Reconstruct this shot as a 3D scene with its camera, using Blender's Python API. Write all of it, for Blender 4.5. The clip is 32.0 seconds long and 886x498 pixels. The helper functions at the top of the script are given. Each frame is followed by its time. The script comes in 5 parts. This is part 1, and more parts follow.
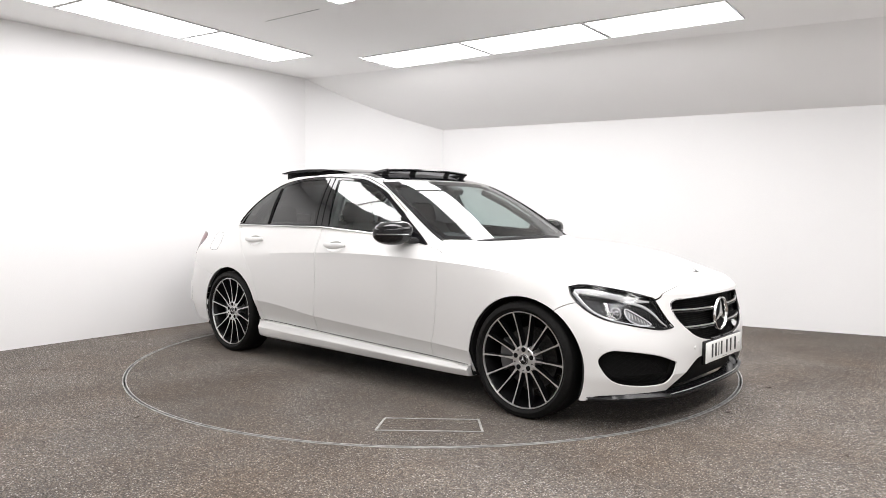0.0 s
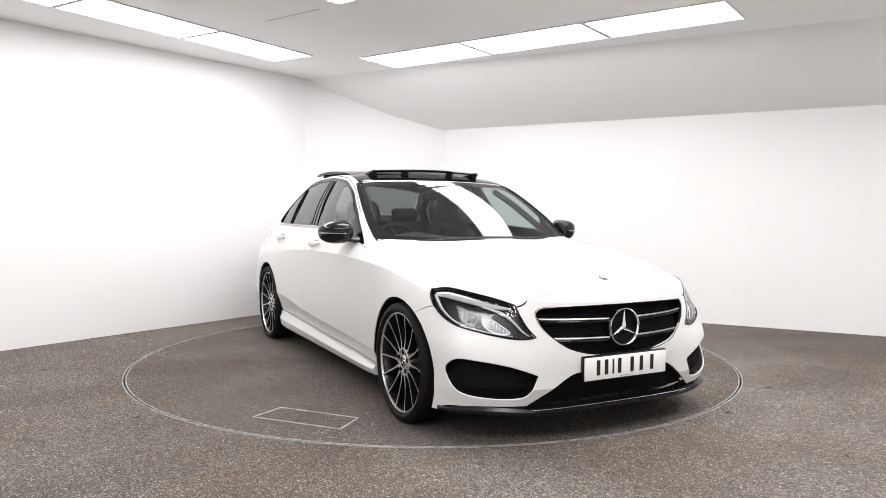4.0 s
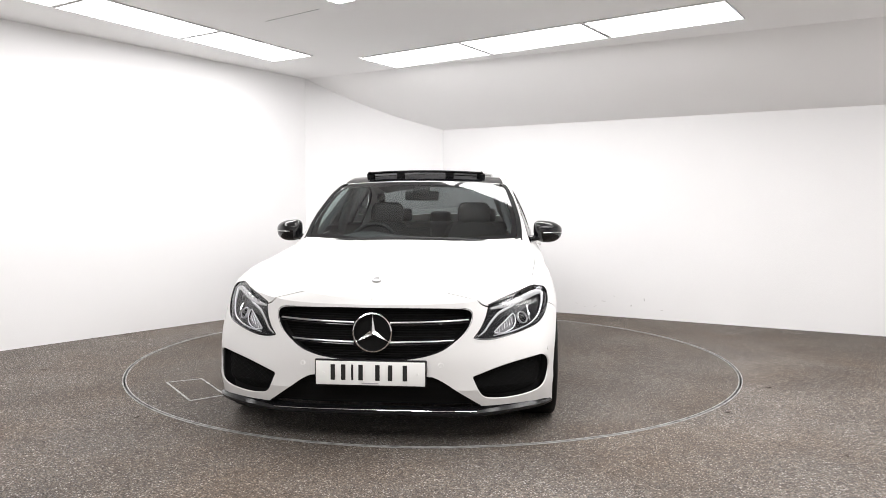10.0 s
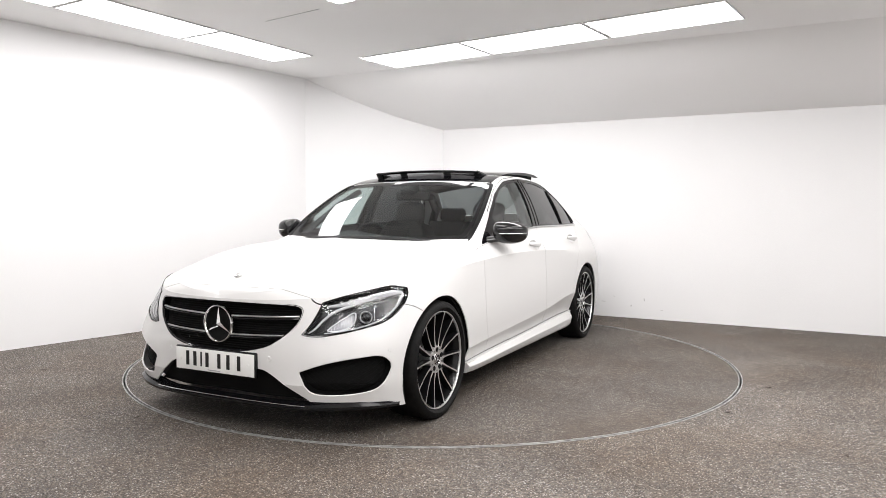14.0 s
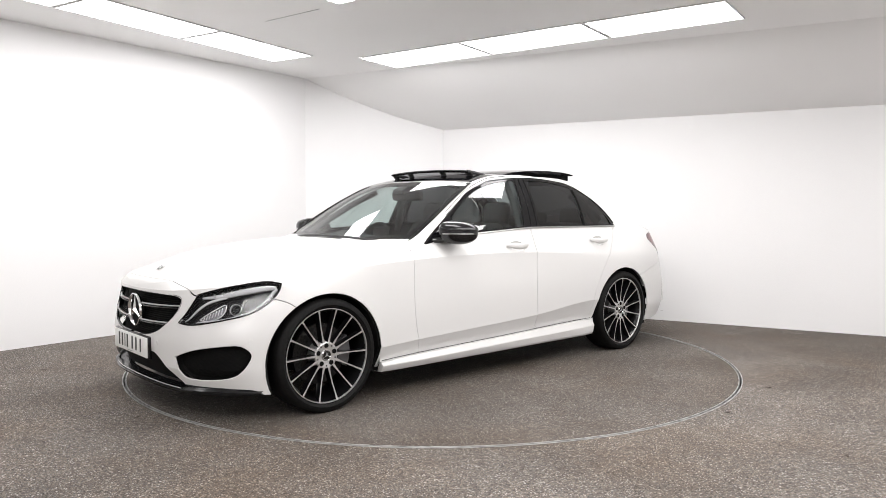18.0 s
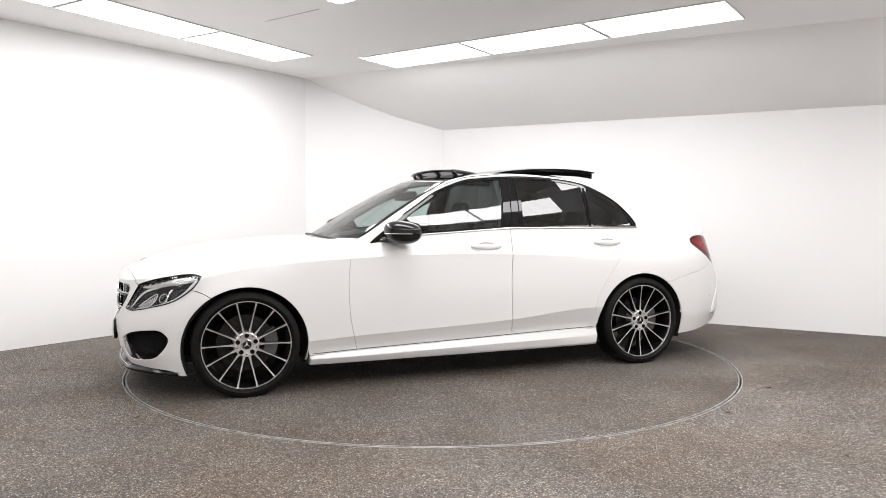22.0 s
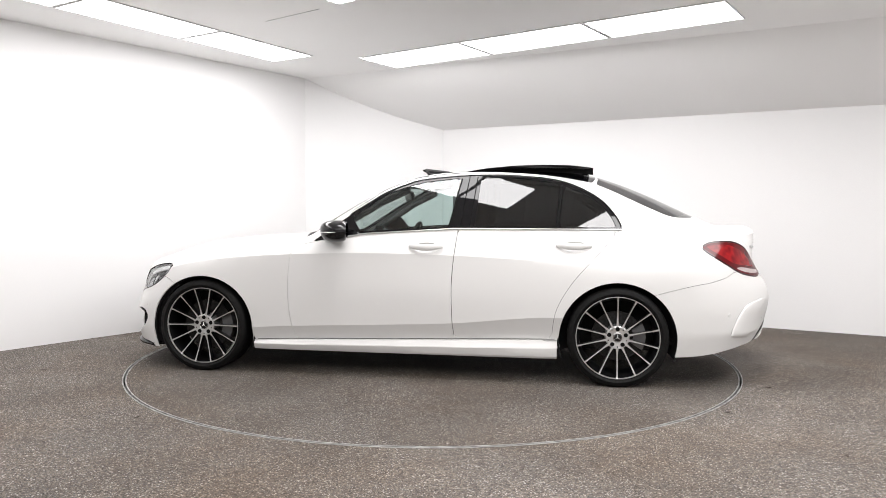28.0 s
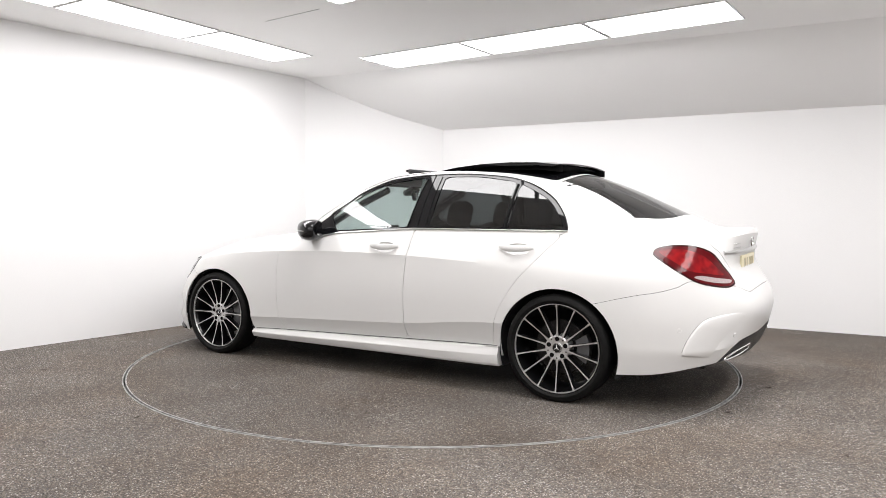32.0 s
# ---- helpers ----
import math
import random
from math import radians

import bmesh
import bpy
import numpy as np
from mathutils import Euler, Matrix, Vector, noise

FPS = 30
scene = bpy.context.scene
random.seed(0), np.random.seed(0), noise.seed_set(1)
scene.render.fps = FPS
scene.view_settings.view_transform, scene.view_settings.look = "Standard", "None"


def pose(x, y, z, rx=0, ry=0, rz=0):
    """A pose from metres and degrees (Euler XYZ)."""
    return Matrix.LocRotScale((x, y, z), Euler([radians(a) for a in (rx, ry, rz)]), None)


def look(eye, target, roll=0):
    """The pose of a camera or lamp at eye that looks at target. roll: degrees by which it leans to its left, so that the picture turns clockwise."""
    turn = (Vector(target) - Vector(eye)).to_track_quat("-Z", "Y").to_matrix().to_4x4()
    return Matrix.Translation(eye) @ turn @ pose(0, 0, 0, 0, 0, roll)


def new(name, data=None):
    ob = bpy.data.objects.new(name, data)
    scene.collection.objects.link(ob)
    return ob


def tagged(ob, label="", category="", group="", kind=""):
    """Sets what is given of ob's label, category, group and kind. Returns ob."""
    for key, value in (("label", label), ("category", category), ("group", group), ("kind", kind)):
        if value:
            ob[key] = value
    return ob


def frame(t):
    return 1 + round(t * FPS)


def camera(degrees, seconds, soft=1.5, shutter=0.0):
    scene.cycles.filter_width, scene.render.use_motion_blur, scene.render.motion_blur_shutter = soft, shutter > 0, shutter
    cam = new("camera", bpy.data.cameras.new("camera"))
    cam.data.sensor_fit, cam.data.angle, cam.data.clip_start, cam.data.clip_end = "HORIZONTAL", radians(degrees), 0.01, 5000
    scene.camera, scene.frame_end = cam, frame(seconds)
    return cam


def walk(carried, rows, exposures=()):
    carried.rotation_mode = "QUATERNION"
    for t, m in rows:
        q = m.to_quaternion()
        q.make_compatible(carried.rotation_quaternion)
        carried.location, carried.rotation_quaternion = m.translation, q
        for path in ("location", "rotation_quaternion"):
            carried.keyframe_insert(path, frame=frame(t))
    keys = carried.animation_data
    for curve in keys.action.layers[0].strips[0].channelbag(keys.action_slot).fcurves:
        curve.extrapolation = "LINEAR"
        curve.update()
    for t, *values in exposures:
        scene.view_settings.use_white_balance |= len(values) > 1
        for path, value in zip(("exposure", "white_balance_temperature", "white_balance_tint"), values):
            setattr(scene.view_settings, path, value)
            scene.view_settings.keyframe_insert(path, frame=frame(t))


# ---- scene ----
cam = camera(62.8, 32.0, soft=0.75)
EYE = Vector((0.0, -5.642, 1.130))
PAN, TILT, LEAN = radians(0.68), radians(-3.01), 0.2
AIM = EYE + Vector((math.sin(PAN) * math.cos(TILT), math.cos(PAN) * math.cos(TILT), math.sin(TILT)))
STAND = look(EYE, AIM, LEAN)
walk(cam, [(0.0, STAND), (32.0, STAND)])

# ---- light: ceiling panels, some of them added fill, are the only lamps; a dim world stands for the rest of the hall ----
world = bpy.data.worlds.new("world")
scene.world = world
world.use_nodes = True
world.node_tree.nodes["Background"].inputs[0].default_value = (1.0, 0.98, 0.96, 1)
world.node_tree.nodes["Background"].inputs[1].default_value = 0.3
PANEL_GLOW = 10.8
scene.view_settings.exposure = 0.0


# ---- materials ----
def material(name, colour, rough=0.5, metal=0.0, coat=0.0, coat_rough=0.03, ior=1.5, specular=0.5):
    m = bpy.data.materials.new(name)
    m.use_nodes = True
    b = m.node_tree.nodes["Principled BSDF"]
    b.inputs["Base Color"].default_value = (*colour, 1)
    b.inputs["Roughness"].default_value = rough
    b.inputs["Metallic"].default_value = metal
    b.inputs["Coat Weight"].default_value = coat
    b.inputs["Coat Roughness"].default_value = coat_rough
    b.inputs["IOR"].default_value = ior
    b.inputs["Specular IOR Level"].default_value = specular
    return m


def varied(m, scale, low, high, detail=4.0, bump=0.0, bump_scale=None, rough=None):
    """Two-scale noise on the colour, a bump and a roughness range."""
    nt = m.node_tree
    b = nt.nodes["Principled BSDF"]
    co = nt.nodes.new("ShaderNodeTexCoord")
    n1 = nt.nodes.new("ShaderNodeTexNoise")
    n1.inputs["Scale"].default_value = scale
    n1.inputs["Detail"].default_value = detail
    nt.links.new(co.outputs["Object"], n1.inputs["Vector"])
    ramp = nt.nodes.new("ShaderNodeValToRGB")
    ramp.color_ramp.elements[0].position, ramp.color_ramp.elements[1].position = 0.35, 0.65
    ramp.color_ramp.elements[0].color, ramp.color_ramp.elements[1].color = (*low, 1), (*high, 1)
    nt.links.new(n1.outputs["Fac"], ramp.inputs["Fac"])
    nt.links.new(ramp.outputs["Color"], b.inputs["Base Color"])
    if bump:
        n2 = nt.nodes.new("ShaderNodeTexNoise")
        n2.inputs["Scale"].default_value = bump_scale or scale * 8
        n2.inputs["Detail"].default_value = 3
        nt.links.new(co.outputs["Object"], n2.inputs["Vector"])
        bp = nt.nodes.new("ShaderNodeBump")
        bp.inputs["Strength"].default_value = bump
        bp.inputs["Distance"].default_value = 0.01
        nt.links.new(n2.outputs["Fac"], bp.inputs["Height"])
        nt.links.new(bp.outputs["Normal"], b.inputs["Normal"])
    if rough:
        mr = nt.nodes.new("ShaderNodeMapRange")
        mr.inputs["To Min"].default_value, mr.inputs["To Max"].default_value = rough
        nt.links.new(n1.outputs["Fac"], mr.inputs["Value"])
        nt.links.new(mr.outputs["Result"], b.inputs["Roughness"])
    return m


def glass(name, tint, gloss=1.5):
    """A thin pane: light passes tinted, the surface mirrors more at a glancing angle."""
    m = bpy.data.materials.new(name)
    m.use_nodes = True
    nt = m.node_tree
    nt.nodes.clear()
    out = nt.nodes.new("ShaderNodeOutputMaterial")
    mix = nt.nodes.new("ShaderNodeMixShader")
    lw = nt.nodes.new("ShaderNodeLayerWeight")
    lw.inputs["Blend"].default_value = 0.5
    rise = nt.nodes.new("ShaderNodeMath")
    rise.operation = "POWER"
    rise.inputs[1].default_value = 5.0
    nt.links.new(lw.outputs["Facing"], rise.inputs[0])
    fr = nt.nodes.new("ShaderNodeMapRange")
    base = 2.0 * ((gloss - 1) / (gloss + 1)) ** 2
    fr.inputs["To Min"].default_value, fr.inputs["To Max"].default_value = base, 1.0
    nt.links.new(rise.outputs["Value"], fr.inputs["Value"])
    tr = nt.nodes.new("ShaderNodeBsdfTransparent")
    tr.inputs["Color"].default_value = (*tint, 1)
    gl = nt.nodes.new("ShaderNodeBsdfGlossy")
    gl.inputs["Roughness"].default_value = 0.004
    nt.links.new(fr.outputs["Result"], mix.inputs["Fac"])
    nt.links.new(tr.outputs["BSDF"], mix.inputs[1])
    nt.links.new(gl.outputs["BSDF"], mix.inputs[2])
    nt.links.new(mix.outputs["Shader"], out.inputs["Surface"])
    return m


def glow(name, colour, strength):
    m = bpy.data.materials.new(name)
    m.use_nodes = True
    b = m.node_tree.nodes["Principled BSDF"]
    b.inputs["Base Color"].default_value = (0.9, 0.9, 0.9, 1)
    b.inputs["Emission Color"].default_value = (*colour, 1)
    b.inputs["Emission Strength"].default_value = strength
    return m


def speckled_floor(name, tone):
    """Resin-bound granules of mixed stone colours: fine grains, coarser clusters and broad worn patches."""
    m = material(name, (0.15, 0.14, 0.13), 0.8, specular=0.3)
    nt = m.node_tree
    b = nt.nodes["Principled BSDF"]
    co = nt.nodes.new("ShaderNodeTexCoord")

    def grains(scale, stops):
        vo = nt.nodes.new("ShaderNodeTexVoronoi")
        vo.inputs["Scale"].default_value = scale
        nt.links.new(co.outputs["Object"], vo.inputs["Vector"])
        sep = nt.nodes.new("ShaderNodeSeparateColor")
        nt.links.new(vo.outputs["Color"], sep.inputs["Color"])
        ramp = nt.nodes.new("ShaderNodeValToRGB")
        ramp.color_ramp.interpolation = "CONSTANT"
        e = ramp.color_ramp.elements
        e[0].position, e[0].color = 0.0, (*stops[0][1], 1)
        e[1].position, e[1].color = stops[-1][0], (*stops[-1][1], 1)
        for at, c in stops[1:-1]:
            e.new(at).color = (*c, 1)
        nt.links.new(sep.outputs["Red"], ramp.inputs["Fac"])
        return vo, ramp
    vo, fine = grains(215, [(0, (0.035, 0.030, 0.026)), (.16, (0.075, 0.063, 0.053)), (.34, (0.110, 0.094, 0.080)), (.50, (0.10, 0.095, 0.092)), (.64, (0.145, 0.124, 0.106)), (.78, (0.125, 0.104, 0.092)), (.86, (0.215, 0.195, 0.175)), (.945, (0.37, 0.36, 0.345))])
    _, coarse = grains(95, [(0, (0.82, 0.82, 0.82)), (.35, (0.97, 0.95, 0.93)), (.7, (1.06, 1.05, 1.03)), (.93, (1.2, 1.18, 1.16))])

    def times(x, y):
        mul = nt.nodes.new("ShaderNodeMix")
        mul.data_type, mul.blend_type = "RGBA", "MULTIPLY"
        mul.inputs["Factor"].default_value = 1
        nt.links.new(x, mul.inputs["A"])
        nt.links.new(y, mul.inputs["B"])
        return mul.outputs["Result"]
    big = nt.nodes.new("ShaderNodeTexNoise")
    big.inputs["Scale"].default_value = 1.3
    big.inputs["Detail"].default_value = 7
    nt.links.new(co.outputs["Object"], big.inputs["Vector"])
    patch = nt.nodes.new("ShaderNodeMapRange")
    patch.inputs["From Min"].default_value, patch.inputs["From Max"].default_value = 0.3, 0.7
    patch.inputs["To Min"].default_value, patch.inputs["To Max"].default_value = 0.74 * tone, 1.12 * tone
    nt.links.new(big.outputs["Fac"], patch.inputs["Value"])
    stain = nt.nodes.new("ShaderNodeTexNoise")
    stain.inputs["Scale"].default_value = 0.75
    stain.inputs["Detail"].default_value = 6
    stain.inputs["Roughness"].default_value = 0.62
    nt.links.new(co.outputs["Object"], stain.inputs["Vector"])
    hue = nt.nodes.new("ShaderNodeValToRGB")
    e = hue.color_ramp.elements
    e[0].position, e[0].color = 0.36, (0.83, 0.755, 0.68, 1)
    e[1].position, e[1].color = 0.56, (1.0, 1.0, 1.0, 1)
    nt.links.new(stain.outputs["Fac"], hue.inputs["Fac"])
    tinted = times(times(fine.outputs["Color"], coarse.outputs["Color"]), hue.outputs["Color"])
    nt.links.new(times(tinted, patch.outputs["Result"]), b.inputs["Base Color"])
    bp = nt.nodes.new("ShaderNodeBump")
    bp.inputs["Strength"].default_value = 0.6
    bp.inputs["Distance"].default_value = 0.003
    nt.links.new(vo.outputs["Distance"], bp.inputs["Height"])
    nt.links.new(bp.outputs["Normal"], b.inputs["Normal"])
    return m


WALL = varied(material("wall_paint", (0.87, 0.868, 0.868), 0.65), 0.8, (0.86, 0.858, 0.858), (0.882, 0.880, 0.880), bump=0.08, bump_scale=120)
CEIL = varied(material("ceiling_paint", (0.94, 0.935, 0.93), 0.7), 0.7, (0.935, 0.928, 0.925), (0.95, 0.945, 0.942), bump=0.05, bump_scale=90)
FLOOR = speckled_floor("floor_granules", 1.25)
DISC = speckled_floor("disc_granules", 1.06)
STEEL = varied(material("ring_steel", (0.4, 0.4, 0.39), 0.5, 0.3), 20, (0.20, 0.20, 0.195), (0.44, 0.44, 0.425))
LAMP = glow("panel_glow", (1.0, 0.982, 0.984), PANEL_GLOW)
TRIM = material("panel_trim", (0.72, 0.72, 0.72), 0.5)
JOINT = material("joint_grey", (0.35, 0.35, 0.35), 0.6)
DARKLINE = material("joint_dark", (0.03, 0.03, 0.03), 0.8)

PAINT = material("pearl_white_paint", (0.70, 0.695, 0.685), 0.36, 0.0, 0.25, 0.02)
varied(PAINT, 900, (0.69, 0.685, 0.675), (0.71, 0.705, 0.695), detail=2)
DEEP = varied(material("deep_black_plastic", (0.006, 0.006, 0.006), 0.6, specular=0.08), 200, (0.005, 0.005, 0.005), (0.008, 0.008, 0.008))
BLACK = material("gloss_black", (0.007, 0.007, 0.008), 0.04, 0, 0, specular=0.5)
FRAMEBLACK = material("window_frame_black", (0.006, 0.006, 0.007), 0.035, 0, 0, specular=0.45)
LIPBLACK = material("lip_black", (0.008, 0.008, 0.009), 0.22, specular=0.35)
TRIMBLACK = varied(material("satin_black_plastic", (0.015, 0.015, 0.016), 0.45), 300, (0.012, 0.012, 0.013), (0.02, 0.02, 0.021), bump=0.1)
RUBBER = varied(material("tyre_rubber", (0.006, 0.006, 0.006), 0.6, specular=0.15), 60, (0.005, 0.005, 0.005), (0.008, 0.0078, 0.0076), bump=0.15, bump_scale=400)
CHROME = material("chrome", (0.82, 0.82, 0.82), 0.08, 1.0)
SATIN = material("satin_aluminium", (0.62, 0.62, 0.62), 0.28, 1.0)
BRIGHTTRIM = material("bright_trim", (0.80, 0.80, 0.80), 0.35, 0.5)
MACHINED = varied(material("machined_alloy", (0.68, 0.68, 0.68), 0.34, 0.9), 120, (0.62, 0.62, 0.62), (0.72, 0.72, 0.72))
RIMDARK = material("rim_dark_paint", (0.005, 0.005, 0.0055), 0.3, 0.0, 0.5, 0.08, specular=0.2)
DISCMETAL = varied(material("brake_disc_metal", (0.07, 0.068, 0.066), 0.45, 0.8), 80, (0.022, 0.021, 0.02), (0.045, 0.044, 0.043))
UNDER = varied(material("underbody_dark", (0.01, 0.01, 0.01), 0.9), 12, (0.008, 0.008, 0.008), (0.014, 0.014, 0.014))
LEATHER = varied(material("black_leather", (0.012, 0.012, 0.013), 0.55, specular=0.3), 40, (0.009, 0.009, 0.010), (0.016, 0.016, 0.017), bump=0.15, bump_scale=300)
DASH = varied(material("dash_grey", (0.03, 0.032, 0.035), 0.6), 30, (0.025, 0.027, 0.03), (0.036, 0.038, 0.042))
HEADLINER = material("headliner_grey", (0.3, 0.3, 0.3), 0.9)
GLASS = glass("windscreen_glass", (0.66, 0.72, 0.71))
SIDEGLASS = glass("side_glass", (0.70, 0.80, 0.78), 1.62)
TINTED = glass("privacy_glass", (0.070, 0.074, 0.078), 1.55)
REARGLASS = glass("rear_screen_glass", (0.26, 0.27, 0.275), 1.5)
ROOFGLASS = material("black_roof_glass", (0.006, 0.006, 0.007), 0.05, 0, 0, specular=0.25)
LENS = glass("lamp_lens", (0.93, 0.94, 0.95), 1.3)
REDLENS = varied(material("red_lens", (0.30, 0.006, 0.010), 0.12, 0, 0.22, 0.03, specular=0.2), 22, (0.13, 0.003, 0.006), (0.27, 0.008, 0.010), detail=1)
REDDEEP = material("deep_red_lens", (0.085, 0.003, 0.005), 0.14, 0, 0.22, 0.03, specular=0.2)
REDRIM = material("dark_red_rim", (0.035, 0.003, 0.004), 0.14, 0, 0.3, 0.03, specular=0.3)
NET = glass("deflector_mesh", (0.34, 0.34, 0.35), 1.2)
CLEARSTRIP = material("clear_reflector", (0.42, 0.35, 0.35), 0.3, 0.0, 0.3)
LAMPSILVER = material("lamp_reflector", (0.86, 0.86, 0.88), 0.25, 0.35)
BOWL = material("reflector_silver", (0.26, 0.26, 0.27), 0.3, 0.7)
LAMPDARK = material("lamp_bezel_grey", (0.016, 0.016, 0.018), 0.28, 0.1)
PLATEWHITE = material("plate_white", (0.82, 0.82, 0.80), 0.35)
PLATEYELLOW = material("plate_yellow", (0.72, 0.65, 0.44), 0.35)
PLATETAN = material("plate_faded_characters", (0.50, 0.45, 0.32), 0.4)
PLATEBLACK = material("plate_characters", (0.01, 0.01, 0.01), 0.4)
CALIPER = material("caliper_grey", (0.16, 0.16, 0.165), 0.4, 0.6)
LITTER = varied(material("dry_leaf", (0.05, 0.035, 0.025), 0.8), 90, (0.03, 0.022, 0.016), (0.07, 0.05, 0.035))
SCUFF = material("scuff_grey", (0.62, 0.61, 0.6), 0.8)
MIRRORGLASS = material("mirror_silver", (0.85, 0.86, 0.87), 0.01, 1.0)


# ---- mesh helpers ----
def mesh_object(name, verts, faces, mat, parent=None, label="", smooth=True, sharp=35):
    me = bpy.data.meshes.new(name)
    me.from_pydata([tuple(v) for v in verts], [], [tuple(f) for f in faces])
    me.validate()
    if smooth:
        me.shade_smooth()
        if sharp:
            me.set_sharp_from_angle(angle=radians(sharp))
    me.materials.append(mat)
    ob = new(name, me)
    ob.parent = parent
    if label:
        tagged(ob, label)
    return ob


def part(name, bm, mat, parent, label="", sharp=35):
    """One bmesh linked as one mesh object under a thing or a part."""
    bmesh.ops.recalc_face_normals(bm, faces=bm.faces)
    me = bpy.data.meshes.new(name)
    bm.to_mesh(me)
    bm.free()
    me.shade_smooth()
    me.set_sharp_from_angle(angle=radians(sharp))
    me.materials.append(mat)
    ob = new(name, me)
    ob.parent = parent
    if label:
        tagged(ob, label)
    return ob


def box(bm, size, at=(0, 0, 0), bevel=0.0, turn=(0, 0, 0), segments=2):
    made = bmesh.ops.create_cube(bm, size=1.0)["verts"]
    m = pose(*at, *turn) @ Matrix.Diagonal((*size, 1))
    bmesh.ops.transform(bm, matrix=m, verts=made)
    if bevel:
        edges = list({e for v in made for e in v.link_edges})
        bmesh.ops.bevel(bm, geom=edges, offset=bevel, segments=segments, affect="EDGES", profile=0.5)
    return bm


def lathe(bm, profile, axis_at, n=48, closed=False):
    """Turns a profile of (radius, along) about the y axis through axis_at."""
    rings = []
    for r, a in profile:
        rings.append([bm.verts.new((axis_at[0] + r * math.sin(2 * math.pi * k / n), axis_at[1] + a, axis_at[2] + r * math.cos(2 * math.pi * k / n))) for k in range(n)])
    pairs = list(zip(rings, rings[1:]))
    if closed:
        pairs.append((rings[-1], rings[0]))
    for a, b in pairs:
        for k in range(n):
            bm.faces.new((a[k], a[(k + 1) % n], b[(k + 1) % n], b[k]))
    return bm


def tube(bm, pts, radius, n=8, flat=1.0, up=(0, 0, 1)):
    """A round or flattened bar along a line of points."""
    pts = [Vector(p) for p in pts]
    rings = []
    for i, p in enumerate(pts):
        d = (pts[min(i + 1, len(pts) - 1)] - pts[max(i - 1, 0)]).normalized()
        s = d.cross(Vector(up)).normalized()
        w = s.cross(d).normalized()
        r = radius[i] if isinstance(radius, (list, tuple)) else radius
        rings.append([bm.verts.new(p + r * (math.cos(2 * math.pi * k / n) * s * flat + math.sin(2 * math.pi * k / n) * w)) for k in range(n)])
    for a, b in zip(rings, rings[1:]):
        for k in range(n):
            bm.faces.new((a[k], a[(k + 1) % n], b[(k + 1) % n], b[k]))
    bm.faces.new(rings[0])
    bm.faces.new(list(reversed(rings[-1])))
    return bm


def prism(bm, outline, low, high, place=None):
    """An outline (a, b) raised from low to high along the third axis; place turns it into position."""
    place = place or Matrix.Identity(4)
    bottom = [bm.verts.new(place @ Vector((a, b, low))) for a, b in outline]
    top = [bm.verts.new(place @ Vector((a, b, high))) for a, b in outline]
    n = len(outline)
    for k in range(n):
        bm.faces.new((bottom[k], bottom[(k + 1) % n], top[(k + 1) % n], top[k]))
    bm.faces.new(list(reversed(bottom)))
    bm.faces.new(top)
    return bm


# ---- the room ----
CEILING_H = 2.628
BACK_H = 2.10
P_LEFT, P_EDGE = Vector((-3.462, 0.136, 0)), Vector((-1.480, 2.727, 0))
P_CORNER, P_RIGHT = Vector((0.099, 3.137, 0)), Vector((4.117, 0.873, 0))
LEFT_DIR = (P_EDGE - P_LEFT).normalized()
RIGHT_DIR = (P_RIGHT - P_CORNER).normalized()
LEFT_END = P_EDGE - LEFT_DIR * 7.6
# length chosen so the unseen east wall bounces light onto the right ceiling
RIGHT_END = P_CORNER + RIGHT_DIR * 5.5
FRONT_L, FRONT_R = Vector((LEFT_END.x, -7.3, 0)), Vector((RIGHT_END.x, -7.3, 0))


def wall(name, a, b, height_a, height_b, label, thick=0.15, mid=None):
    """A wall panel from a to b with its inner face on the line; tops may differ."""
    d = (b - a).normalized()
    n = Vector((-d.y, d.x, 0)) * thick
    top = [(a, height_a)] + ([mid] if mid else []) + [(b, height_b)]
    inner = [(a, 0), (b, 0)] + [(p, h) for p, h in reversed(top)]
    vs = [(p.x, p.y, h) for p, h in inner] + [(p.x + n.x, p.y + n.y, h) for p, h in inner]
    k = len(inner)
    fs = [tuple(range(k)), tuple(reversed(range(k, 2 * k)))] + [(i, k + i, k + (i + 1) % k, (i + 1) % k) for i in range(k)]
    bm = bmesh.new()
    bv = [bm.verts.new(v) for v in vs]
    for f in fs:
        bm.faces.new([bv[i] for i in f])
    ob = part(name, bm, WALL, None)
    return tagged(ob, label, "wall", kind="structure")


NORM_R = Vector((-RIGHT_DIR.y, RIGHT_DIR.x, 0))
FOLD = (P_EDGE - P_CORNER).dot(NORM_R)
wall("wall_west", LEFT_END, P_EDGE, CEILING_H + 0.1, CEILING_H + 0.1, "smooth white painted studio wall")
mid_p = P_EDGE.lerp(P_CORNER, 0.45)
wall("wall_corner", P_EDGE, P_CORNER, CEILING_H + 0.1, BACK_H + 0.1, "white painted splayed wall closing the corner", mid=(mid_p, 2.5))
wall("wall_north", P_CORNER, RIGHT_END, BACK_H + 0.1, BACK_H + 0.1, "low white painted back wall with faint scuffs")
wall("wall_east", RIGHT_END, FRONT_R, CEILING_H, CEILING_H, "plain white unseen wall set close to bounce light")
wall("wall_south", FRONT_R, FRONT_L, CEILING_H, CEILING_H, "plain white wall behind the camera")
wall("wall_southwest", FRONT_L, LEFT_END, CEILING_H, CEILING_H, "plain white side wall behind the view")

